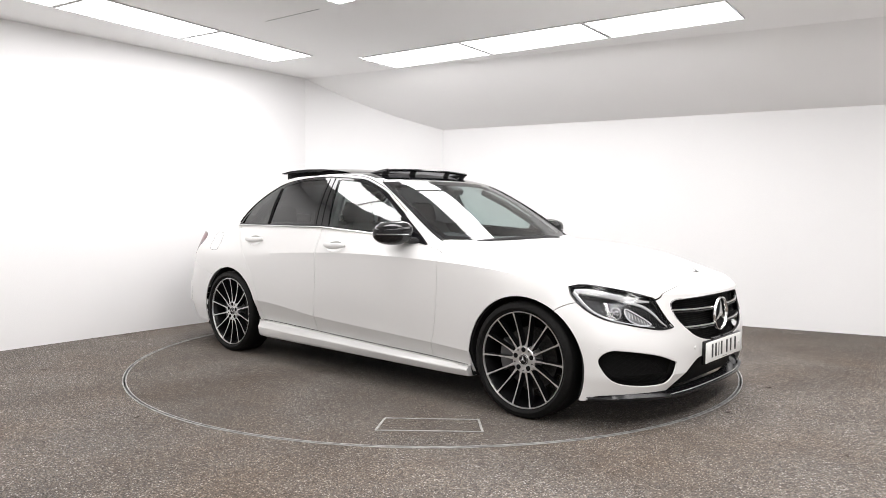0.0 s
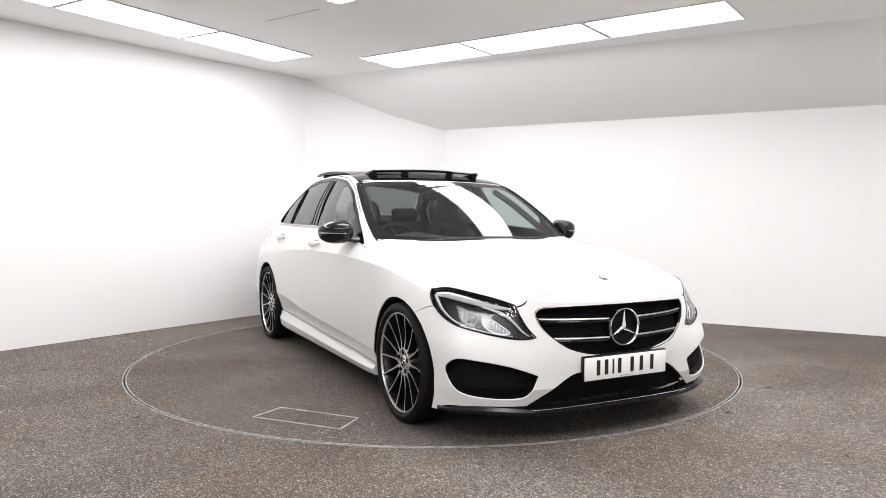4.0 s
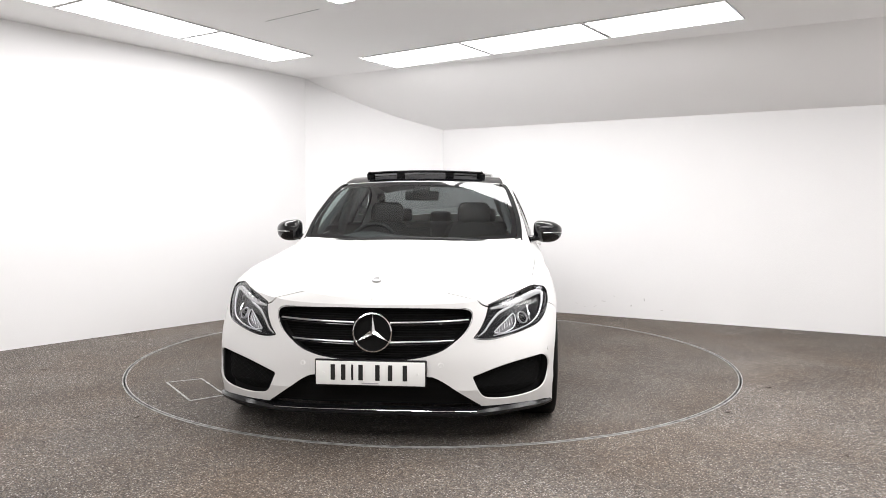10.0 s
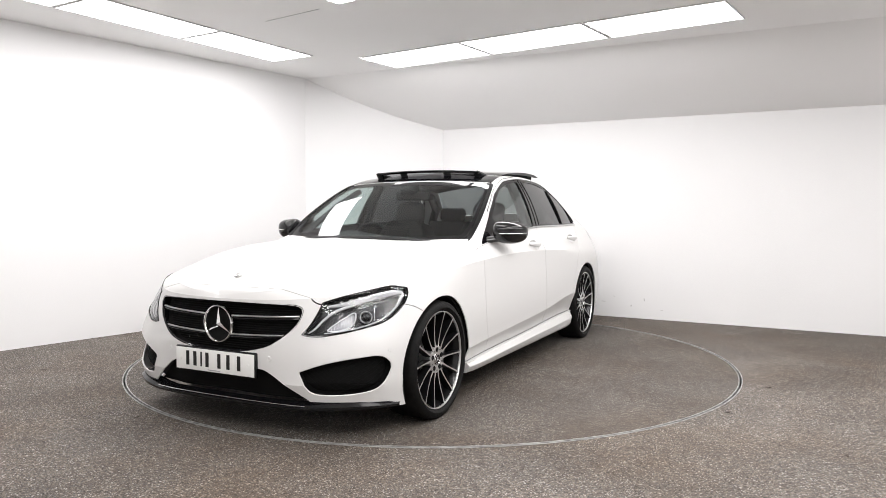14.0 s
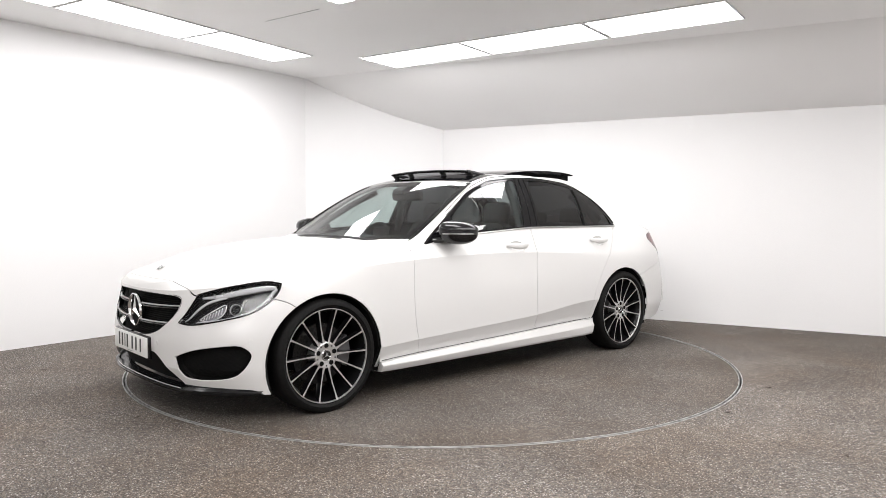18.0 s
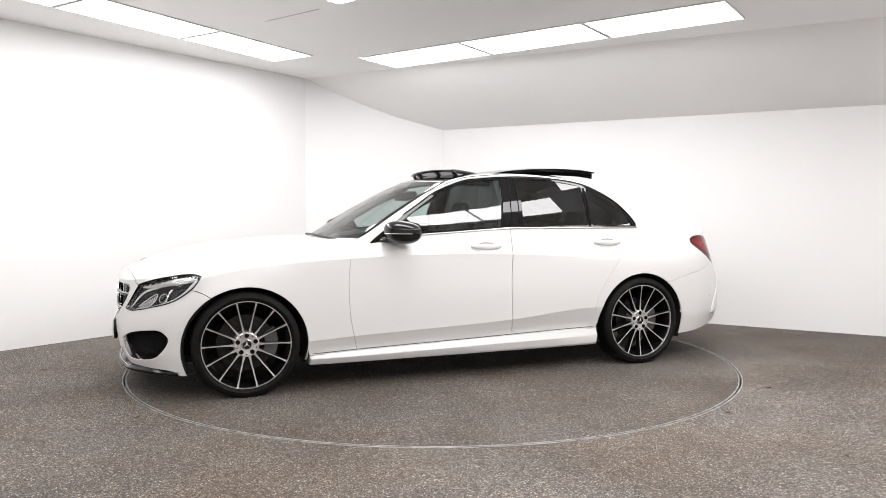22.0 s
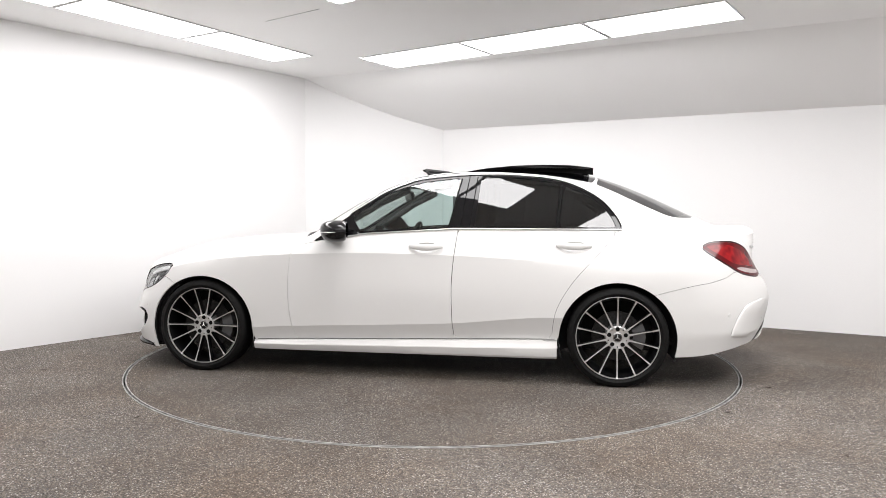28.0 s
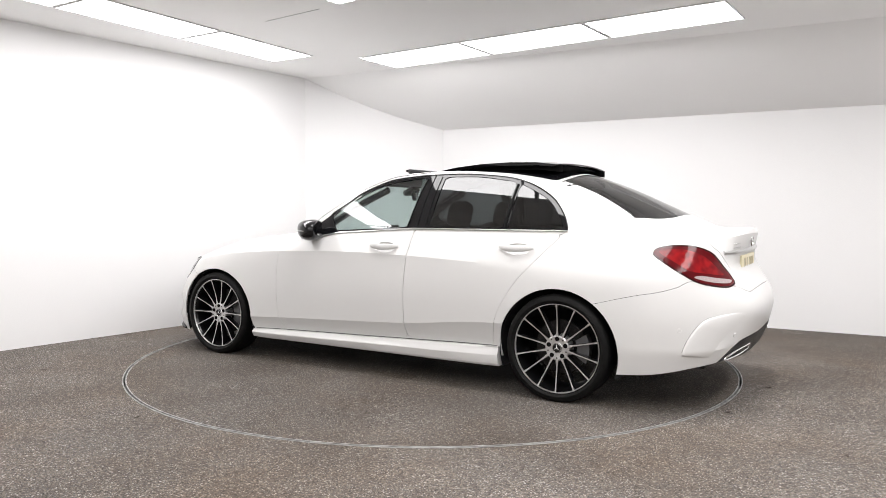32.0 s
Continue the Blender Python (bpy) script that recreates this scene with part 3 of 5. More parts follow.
def panel(name, sheet, mat, parent, label="", flange=0.006, mirror=False, both=False, push=0.0):
    """A body panel: the sheet, with its edges folded inwards. both joins it with its mirror image."""
    V, T = sheet
    P = V[:, :3].copy()
    nrm = sheet_normals(V, T)
    mid = np.abs(P[:, 1]) < 1e-4
    nrm[mid, 1] = 0
    if push:
        P = P + nrm * push
    faces = [tuple(int(k) for k in t) for t in T]
    verts = [p for p in P]
    if flange:
        count = {}
        for t in faces:
            for a, b in ((t[0], t[1]), (t[1], t[2]), (t[2], t[0])):
                count[(a, b)] = count.get((a, b), 0) + 1
        top, low = {}, {}
        for a, b in [e for e in count if (e[1], e[0]) not in count]:
            if mid[a] and mid[b]:
                continue
            for k in (a, b):
                if k not in top:
                    top[k] = len(verts)
                    verts.append(P[k])
                    low[k] = len(verts)
                    verts.append(P[k] - nrm[k] * flange)
            faces.append((top[b], top[a], low[a], low[b]))
    verts = np.array(verts)
    if mirror or both:
        mv = verts * np.array([1, -1, 1])
        mf = [tuple(reversed(f)) for f in faces]
        if mirror:
            verts, faces = mv, mf
        else:
            k = len(verts)
            centre = np.abs(verts[:, 1]) < 1e-4
            faces = faces + [tuple(i if centre[i] else i + k for i in f) for f in mf]
            verts = np.vstack([verts, mv])
    return mesh_object(name, verts, faces, mat, parent, label, sharp=15)


car = tagged(new("car"), "pearl white four-door saloon car with black mirrors and open glass roof", "car")

HALF = SHEET
on_side = lambda V: (V[:, 4] < 4.3) & (np.abs(V[:, 3]) < 2.12)
glasshouse = lambda V: (V[:, 4] > 3.6) & (V[:, 4] < 5.2)
deck = lambda V: V[:, 4] > np.where(V[:, 3] > 1.85, 2.9, 3.5)
nose = lambda V: (V[:, 3] > 1.5) & (V[:, 4] < 4.6)
tail = lambda V: (V[:, 3] < -1.5) & (V[:, 4] < 4.6)
roof_zone = lambda V: V[:, 4] > 4.7


def circle(cx, cz, r, n=48, front=1.0):
    """An arch outline; front stretches its forward half."""
    ring = [(r * math.cos(2 * math.pi * k / n), r * math.sin(2 * math.pi * k / n)) for k in range(n)]
    return [(cx + x * (front if x > 0 else 1.0), cz + z) for x, z in ring]


HUB_F, HUB_R, HUB_Z = 1.42, -1.431, 0.3190
_, HALF = carve(HALF, "xz", circle(1.415, 0.305, 0.366, front=1.055), on_side, 0.0, smooth=False)
_, HALF = carve(HALF, "xz", circle(-1.430, 0.302, 0.373), on_side, 0.0, smooth=False)

# side windows
DLO = [(.642, .913), (.642, .913), (.52, 1.005), (.385, 1.098), (.24, 1.190), (.145, 1.250), (-.01, 1.312), (-.134, 1.345), (-.473, 1.373), (-.789, 1.367), (-1.077, 1.326), (-1.298, 1.222), (-1.415, 1.10), (-1.458, 1.012), (-1.458, 1.012), (-.37, 1.012), (.28, .972), (.50, .938)]
frame_l, HALF = carve(HALF, "xz", DLO, glasshouse, 0.001)
FRONT_PANE = [(.295, .988), (.295, .988), (.365, 1.085), (.345, 1.10), (.228, 1.180), (.135, 1.236), (.02, 1.288), (-.15, 1.331), (-.38, 1.357), (-.38, 1.357), (-.335, 1.12), (-.31, 1.020), (-.31, 1.020)]
REAR_PANE = [(-.49, 1.026), (-.49, 1.026), (-.52, 1.360), (-.52, 1.360), (-.79, 1.355), (-1.05, 1.317), (-1.05, 1.317), (-1.025, 1.026), (-1.025, 1.026)]
QUARTER_PANE = [(-1.055, 1.026), (-1.055, 1.026), (-1.082, 1.306), (-1.082, 1.306), (-1.285, 1.205), (-1.39, 1.09), (-1.422, 1.026), (-1.422, 1.026)]
pane_f, frame_l = carve(frame_l, "xz", FRONT_PANE, None, 0.0)
pane_r, frame_l = carve(frame_l, "xz", REAR_PANE, None, 0.0)
pane_q, frame_l = carve(frame_l, "xz", QUARTER_PANE, None, 0.0)

# doors
DOOR_F = [(.66, .905), (.66, .905), (.765, .880), (.775, .83), (.79, .66), (.78, .44), (.735, .245), (.735, .245), (.2, .262), (-.366, .277), (-.366, .277), (-.355, .42), (-.35, .65), (-.368, .88), (-.38, 1.006), (-.38, 1.006), (.28, .966), (.50, .932)]
DOOR_R = [(-.382, 1.006), (-.382, 1.006), (-.37, .88), (-.352, .65), (-.357, .42), (-.368, .277), (-.368, .277), (-1.01, .295), (-1.01, .295), (-1.04, .49), (-1.15, .68), (-1.31, .86), (-1.39, .95), (-1.44, 1.008), (-1.44, 1.008)]
door_side = lambda V: (V[:, 4] < 4.5) & (V[:, 1] > 0.5)
seam(HALF, "xz", DOOR_F, door_side)
door_f, HALF = carve(HALF, "xz", DOOR_F, door_side, 0.0011)
seam(HALF, "xz", DOOR_R, door_side)
door_r, HALF = carve(HALF, "xz", DOOR_R, door_side, 0.0011)

# scooped recesses behind the door handles
HANDLES = ((-.172, .888), (-1.15, .903))


def scoop(door, hx, hz, depth=0.024):
    """Cuts an oval out of a door and presses it inwards as a shallow bowl."""
    cx, cz, a, b = hx - .004, hz - .006, .086, .036
    oval = [(cx + a * math.cos(2 * math.pi * k / 32), cz + b * math.sin(2 * math.pi * k / 32)) for k in range(32)]
    bowl, rest = carve(door, "xz", oval, None, 0.0, smooth=False)
    V, T = finer_sheet(finer_sheet(bowl))
    q = ((V[:, 0] - cx) / a) ** 2 + ((V[:, 2] - cz) / b) ** 2
    V = V.copy()
    V[:, 1] -= depth * np.clip(1 - q, 0, 1) ** 0.7
    return (V, T), rest


def finer_sheet(sheet):
    """Splits every triangle of a sheet into four."""
    V, T = sheet
    made, extra, out = {}, [], []

    def half(i, j):
        key = (min(i, j), max(i, j))
        if key not in made:
            made[key] = len(V) + len(extra)
            extra.append((V[i] + V[j]) / 2)
        return made[key]
    for a, b, c in T.tolist():
        d, e, f = half(a, b), half(b, c), half(c, a)
        out += [(a, d, f), (d, b, e), (f, e, c), (d, e, f)]
    return np.vstack([V, np.array(extra)]), np.array(out)


scoop_f, door_f = scoop(door_f, *HANDLES[0])
scoop_r, door_r = scoop(door_r, *HANDLES[1])

# nose openings
LAMP_F = [(1.680, .735), (1.680, .735), (1.76, .745), (1.925, .724), (2.045, .699), (2.132, .676), (2.132, .676), (2.165, .615), (2.195, .566), (2.230, .526), (2.230, .526), (2.19, .519), (2.125, .519), (2.04, .533), (1.966, .552), (1.885, .574), (1.82, .603), (1.755, .647), (1.708, .69)]
GRILLE = [(-.2, .672), (-.2, .672), (.2, .672), (.43, .664), (.472, .64), (.455, .575), (.40, .515), (.31, .460), (.15, .428), (-.2, .425), (-.2, .425)]
INTAKE = [(1.858, .355), (1.88, .405), (1.935, .426), (2.10, .392), (2.24, .345), (2.24, .345), (2.19, .252), (2.12, .232), (2.0, .236), (1.905, .270)]
LOWER = [(-.3, .350), (-.3, .350), (.27, .350), (.33, .330), (.42, .268), (.50, .212), (.575, .165), (.575, .165), (-.3, .160), (-.3, .160)]
lamp_f, HALF = carve(HALF, "uz", LAMP_F, nose, 0.001)
grille_o, HALF = carve(HALF, "yz", GRILLE, lambda V: (V[:, 3] > 2.05) & (V[:, 4] < 4.4), 0.0)
intake_o, HALF = carve(HALF, "uz", INTAKE, nose, 0.0)
lower_o, HALF = carve(HALF, "yz", LOWER, lambda V: (V[:, 3] > 2.05) & (V[:, 4] < 3), 0.0)

# bonnet, screens, roof glass
HOOD = [(2.108, -.2), (2.108, -.2), (2.10, .12), (2.085, .25), (2.070, .36), (2.056, .44), (2.046, .485), (2.040, .516), (2.040, .516), (2.012, .562), (1.958, .610), (1.869, .685), (1.74, .772), (1.69, .778), (1.57, .776), (1.237, .798), (.983, .786), (.83, .768), (.745, .69), (.735, .66), (.735, .66), (.80, .48), (.86, .25), (.885, -.2), (.885, -.2)]
SCREEN = [(.855, -.2), (.855, -.2), (.835, .25), (.775, .48), (.70, .700), (.70, .700), (.50, .693), (.24, .644), (.10, .612), (.045, .588), (.045, .588), (.10, .25), (.125, -.2), (.125, -.2)]
REAR_SCREEN = [(-1.33, -.2), (-1.33, -.2), (-1.32, .3), (-1.30, .525), (-1.30, .525), (-1.386, .550), (-1.547, .606), (-1.70, .650), (-1.76, .655), (-1.82, .615), (-1.93, .45), (-1.975, .25), (-1.99, -.2), (-1.99, -.2)]
ROOF = [(.115, -.2), (.115, -.2), (.09, .25), (.03, .602), (.03, .602), (-.2, .575), (-.44, .563), (-.9, .553), (-1.27, .51), (-1.27, .51), (-1.30, .3), (-1.315, -.2), (-1.315, -.2)]
OPENING = [(-.14, -.2), (-.14, -.2), (-.14, .42), (-.14, .42), (-.80, .42), (-.80, .42), (-.80, -.2), (-.80, -.2)]
seam(HALF, "xy", HOOD, deck)
hood, HALF = carve(HALF, "xy", HOOD, deck, 0.0014)
screen, HALF = carve(HALF, "xy", SCREEN, roof_zone, 0.0015)
SCREEN_CLEAR = [(.81, -.2), (.81, -.2), (.795, .25), (.74, .46), (.675, .660), (.675, .660), (.49, .666), (.24, .622), (.14, .594), (.11, .54), (.16, .25), (.185, -.2), (.185, -.2)]
PILLAR_STRIP = [(.72, .685), (.72, .685), (.715, .738), (.715, .738), (.50, .7265), (.24, .6765), (.10, .643), (.03, .614), (.03, .614), (.045, .57), (.045, .57), (.10, .59), (.24, .63), (.50, .68)]
pillar_strip, HALF = carve(HALF, "xy", PILLAR_STRIP, roof_zone, 0.0)
rear_screen, HALF = carve(HALF, "xy", REAR_SCREEN, roof_zone, 0.0015)
roof_glass, HALF = carve(HALF, "xy", ROOF, roof_zone, 0.0015)
_, roof_glass = carve(roof_glass, "xy", OPENING, roof_zone, 0.0)

# tail
LAMP_R = [(-1.976, .900), (-1.995, .918), (-2.03, .932), (-2.10, .941), (-2.19, .942), (-2.276, .930), (-2.345, .898), (-2.39, .853), (-2.444, .797), (-2.470, .745), (-2.462, .724), (-2.436, .713), (-2.394, .705), (-2.307, .716), (-2.223, .740), (-2.146, .785), (-2.055, .842), (-2.0, .876)]
TRUNK = [(-1.78, 7), (-1.78, 7), (-1.78, 5.08), (-1.86, 4.90), (-1.94, 4.87), (-2.10, 4.78), (-2.254, 4.5), (-2.311, 3.98), (-2.347, 3.74), (-2.39, 3.5), (-2.425, 3.25), (-2.48, 2.9), (-2.505, 2.63), (-2.53, 1.0), (-2.53, 1.0), (-3.2, 1.0), (-3.2, 1.0), (-3.2, 7), (-3.2, 7)]
BUMPER_R = [(-1.60, .585), (-1.60, .585), (-1.80, .638), (-1.914, .664), (-2.022, .683), (-2.126, .713), (-2.172, .739), (-2.24, .745), (-2.42, .718), (-2.52, .690), (-2.58, .674), (-2.66, .674), (-2.74, .68), (-3.2, .685), (-3.2, .685), (-3.2, 0), (-3.2, 0), (-1.6, 0), (-1.6, 0)]
DIFFUSER = [(-2.215, .12), (-2.215, .12), (-2.245, .235), (-2.275, .258), (-2.347, .315), (-2.417, .378), (-2.479, .410), (-2.65, .425), (-3.2, .428), (-3.2, .428), (-3.2, .1), (-3.2, .1)]
BUMPER_F = [(1.63, .605), (1.63, .605), (1.683, .639), (1.75, .659), (1.80, .66), (1.9, .62), (2.17, .70), (2.2, .80), (3.0, .85), (3.0, .85), (3.0, 0), (3.0, 0), (1.6, 0), (1.6, 0)]
LIP = [(1.785, .14), (1.785, .14), (1.84, .180), (1.95, .193), (2.1, .195), (2.3, .192), (3, .190), (3, .190), (3, 0), (3, 0), (1.785, 0), (1.785, 0)]
FENDER = [(.6, -1), (.6, -1), (.6, 3.95), (.60, 4.25), (.75, 4.9), (1.2, 5.2), (2.0, 5.2), (2.9, 6.2), (2.9, 6.2), (2.9, -1), (2.9, -1)]
lamp_r, HALF = carve(HALF, "uz", LAMP_R, tail, 0.001)
diffuser, HALF = carve(HALF, "uz", DIFFUSER, tail)
seam(HALF, "uz", BUMPER_R, lambda V: (V[:, 3] < -1.5) & (V[:, 4] < 3.9))
bumper_r, HALF = carve(HALF, "uz", BUMPER_R, lambda V: (V[:, 3] < -1.5) & (V[:, 4] < 3.9), 0.0012)
seam(HALF, "uv", TRUNK)
trunk, HALF = carve(HALF, "uv", TRUNK, None, 0.0015)
lip_f, HALF = carve(HALF, "uz", LIP, nose)
seam(HALF, "uz", BUMPER_F, lambda V: V[:, 3] > 1.55)
bumper_f, HALF = carve(HALF, "uz", BUMPER_F, lambda V: (V[:, 3] > 1.55))
fender, HALF = carve(HALF, "uv", FENDER, None, 0.0)


def fair(sheet, ref, kind):
    """Lays a glass sheet on one smooth low-order surface through ref, so that its reflections run clean."""
    def terms(V):
        if kind == "screen":
            x, y = V[:, 0], V[:, 1] ** 2
            return np.column_stack([x * 0 + 1, x, x**2, x**3, y, x * y, x**2 * y, y**2])
        x, z = V[:, 0], V[:, 2]
        return np.column_stack([x * 0 + 1, x, x**2, z, x * z, z**2])
    k = 2 if kind == "screen" else 1
    c = np.linalg.lstsq(terms(ref[0]), ref[0][:, k], rcond=None)[0]
    V = sheet[0].copy()
    V[:, k] = terms(V) @ c
    return V, sheet[1]


rear_screen = fair(rear_screen, rear_screen, "screen")
all_panes = (np.vstack([pane_f[0], pane_r[0], pane_q[0]]), None)
pane_f, pane_r, pane_q = (fair(p, all_panes, "side") for p in (pane_f, pane_r, pane_q))

lamp_f, lamp_r = finer_sheet(finer_sheet(lamp_f)), finer_sheet(finer_sheet(lamp_r))
shell = panel("body_shell", HALF, PAINT, car, "pearl white painted pillars, sills and rear wings", both=True)
for side, mirrored in (("left", False), ("right", True)):
    panel("front_wing", fender, PAINT, car, mirror=mirrored)
    fd = panel("front_door", door_f, PAINT, car, mirror=mirrored)
    rdr = panel("rear_door", door_r, PAINT, car, mirror=mirrored)
    panel("window_frame", frame_l, FRAMEBLACK, car, "gloss black window surround and pillar trim", mirror=mirrored, flange=0.01)
    panel("door_window", pane_f, SIDEGLASS, fd, "lightly green-tinted side glass", mirror=mirrored, flange=0, push=-0.004)
    panel("door_window", pane_r, TINTED, rdr, "dark privacy glass", mirror=mirrored, flange=0, push=-0.004)
    panel("quarter_window", pane_q, TINTED, rdr, "dark privacy glass", mirror=mirrored, flange=0, push=-0.004)
# black bands added under the shut lines to darken the gaps
for band in SEAMS:
    seal = panel("shut_line_backing", band, DEEP, car, "", both=True, flange=0, push=-0.0075)
    tagged(seal, "dark backing added to deepen the panel joints", kind="stuff")
bonnet = panel("bonnet", hood, PAINT, car, both=True)
boot_lid = panel("boot_lid", trunk, PAINT, car, both=True)
front_bumper = panel("front_bumper", bumper_f, PAINT, car, both=True, flange=0.008)
rear_bumper = panel("rear_bumper", bumper_r, PAINT, car, both=True, flange=0.008)
panel("rear_diffuser", diffuser, TRIMBLACK, rear_bumper, "black plastic rear diffuser", both=True)
for mirrored in (False, True):
    panel("front_lip", lip_f, LIPBLACK, front_bumper, "gloss black front lip", mirror=mirrored, push=0.004)
for mirrored in (False, True):
    panel("pillar_strip", pillar_strip, DEEP, car, "matt black strip along the windscreen edge", mirror=mirrored, flange=0.004)
clear, border = carve(screen, "xy", SCREEN_CLEAR, None, 0.0)
clear, border = fair(clear, screen, "screen"), fair(border, screen, "screen")
windscreen = panel("windscreen", clear, GLASS, car, "clear laminated windscreen glass", both=True, flange=0, push=-0.003)
panel("screen_border", border, FRAMEBLACK, windscreen, "black printed border of the windscreen", both=True, flange=0.006, push=-0.003)
panel("rear_screen", rear_screen, REARGLASS, car, "dark tinted rear screen", both=True, flange=0, push=-0.003)
panel("roof_panel", roof_glass, ROOFGLASS, car, "black glass roof around an open sunroof", both=True, flange=0.02)


# ---- wheels ----
def wheel_parts(name, x, side):
    """A multi-spoke alloy wheel; side is +1 on the car's left."""
    root = new(name)
    root.parent = car
    root.location = (x, 0, HUB_Z)
    R, RIM = 0.3215, 0.2640
    y = lambda a: side * (a + .002)
    prof = [(RIM - .006, .70), (RIM + .01, .690), (R - .03, .688), (R - .008, .70), (R, .722), (R, .872), (R - .003, .889), (R - .014, .901), (R - .036, .906), (RIM + .012, .898), (RIM + .002, .888), (RIM - .006, .884)]
    part("tyre", lathe(bmesh.new(), [(r, y(a)) for r, a in prof], (0, 0, 0), 72), RUBBER, root, "black low-profile tyre")
    rim = [(.242, .69), (.242, .85)]
    part("rim", lathe(bmesh.new(), [(r, y(a)) for r, a in rim + [(.2590, .882)]], (0, 0, 0), 72), RIMDARK, root, "dark painted rim barrel")
    part("rim_lip", lathe(bmesh.new(), [(.2590, y(.882)), (.2604, y(.890)), (RIM - .002, y(.893)), (RIM + .002, y(.893)), (RIM + .002, y(.880))], (0, 0, 0), 72), MACHINED, root, "machined silver rim lip")
    n = 14
    for k in range(n):
        bm = bmesh.new()
        a = 2 * math.pi * (k + (0.5 if x > 0 else 0)) / n
        m = Matrix.Rotation(a, 4, "Y")
        secs = [(.062, .0088, .872), (.11, .0046, .871), (.17, .0035, .876), (.22, .0037, .884), (.260, .0058, .890)]
        rings = []
        for r, w, yy in secs:
            rings.append([bm.verts.new(m @ Vector((px, y(py), r))) for px, py in ((-w, yy), (w, yy), (w * 1.5, yy - .012), (w * 1.1, yy - .045), (-w * 1.1, yy - .045), (-w * 1.5, yy - .012))])
        for p, q in zip(rings, rings[1:]):
            for i in range(6):
                f = bm.faces.new((p[i], p[(i + 1) % 6], q[(i + 1) % 6], q[i]))
                f.material_index = 0 if i == 0 else 1
        s = part("spoke", bm, MACHINED, root, sharp=25)
        s.data.materials.append(RIMDARK)
    part("hub", lathe(bmesh.new(), [(.0, y(.872)), (.030, y(.872)), (.033, y(.869)), (.045, y(.870)), (.068, y(.873)), (.075, y(.869)), (.078, y(.85)), (.080, y(.80))], (0, 0, 0), 48), MACHINED, root, "machined wheel hub")
    for k in range(5):
        a = 2 * math.pi * k / 5
        part("wheel_bolt", lathe(bmesh.new(), [(0, y(.8745)), (.0128, y(.8745)), (.0138, y(.8735)), (.0138, y(.87))], (.055 * math.sin(a), 0, .055 * math.cos(a)), 16), DEEP, root)
    for k in range(5):
        a = 2 * math.pi * (k + .5) / 5
        part("wheel_bolt", lathe(bmesh.new(), [(0, y(.8738)), (.0040, y(.8738)), (.0044, y(.870))], (.060 * math.sin(a), 0, .060 * math.cos(a)), 10), DEEP, root)
    cap = part("centre_cap", lathe(bmesh.new(), [(0, y(.877)), (.022, y(.8765)), (.0285, y(.875)), (.030, y(.872))], (0, 0, 0), 32), BLACK, root, "black centre cap with a silver emblem")
    bm = bmesh.new()
    lathe(bm, [(.0245, y(.8765)), (.0255, y(.878)), (.0275, y(.878)), (.0285, y(.8755))], (0, 0, 0), 32)
    three_point(bm, .024, .0045, lambda a, b: (a, y(.8775), b), y(.8792))
    part("cap_emblem", bm, CHROME, cap, "small chrome emblem", sharp=20)
    rb = 0.172 if x > 0 else 0.16
    part("brake_disc", lathe(bmesh.new(), [(.075, y(.785)), (.085, y(.80)), (.10, y(.80)), (rb, y(.80)), (rb, y(.775)), (.10, y(.775))], (0, 0, 0), 64), DISCMETAL, root, "ventilated steel brake disc")
    bm = bmesh.new()
    prism(bm, [(rr * math.cos(t), rr * math.sin(t)) for rr, ts in ((rb + .022, (-.5, -.25, 0, .25, .5)), (rb - .055, (.45, .2, 0, -.2, -.45))) for t in ts], .765, .822, Matrix(((-1, 0, 0, 0), (0, 0, side, 0), (0, 1, 0, 0), (0, 0, 0, 1))))
    part("brake_caliper", bm, CALIPER, root, "grey metal brake caliper")
    return root


def three_point(bm, r, w, to, apex):
    """A raised three-pointed shape of radius r; to maps (a, b) into place, apex is the middle's height."""
    mid = bm.verts.new(Vector(to(0, 0)).copy())
    mid.co.y = apex if abs(apex) < 5 else mid.co.y
    tips = [bm.verts.new(to(r * math.sin(2 * math.pi * k / 3), r * math.cos(2 * math.pi * k / 3))) for k in range(3)]
    inner = [bm.verts.new(to(w * math.sin(2 * math.pi * (k + .5) / 3), w * math.cos(2 * math.pi * (k + .5) / 3))) for k in range(3)]
    for k in range(3):
        bm.faces.new((mid, tips[k], inner[k]))
        bm.faces.new((mid, inner[k], tips[(k + 1) % 3]))


for wx in (HUB_F, HUB_R):
    for sd in (1, -1):
        wheel_parts("wheel", wx, sd)

# dark inner body: floor pan, arch liners, engine bay walls
bm = bmesh.new()
box(bm, (2.1, 1.62, .10), (0, 0, .205), .02)
box(bm, (.75, 1.04, .44), (1.62, 0, .44), .02)
box(bm, (.76, 1.0, .20), (-1.92, 0, .42), .02)
box(bm, (3.9, 1.06, .10), (-.1, 0, .225), .02)
box(bm, (.46, 1.30, .04), (-2.00, 0, .26), .01)
box(bm, (.30, 1.24, .04), (1.80, 0, .205), .01)
part("underbody", bm, UNDER, car, "dark underbody")
for wx in (1.415, -1.430):
    for sd in (1, -1):
        bm = bmesh.new()
        rows = []
        for r, yy in ((.372, .872), (.385, .86), (.385, .60), (.30, .56), (.05, .55)):
            rows.append([bm.verts.new((wx + r * math.cos(t), sd * yy, .305 + r * math.sin(t))) for t in np.linspace(-.35, math.pi + .35, 33)])
        for p, q in zip(rows, rows[1:]):
            for i in range(32):
                bm.faces.new((p[i], p[i + 1], q[i + 1], q[i]))
        part("arch_liner", bm, UNDER, car, "black wheel arch liner")


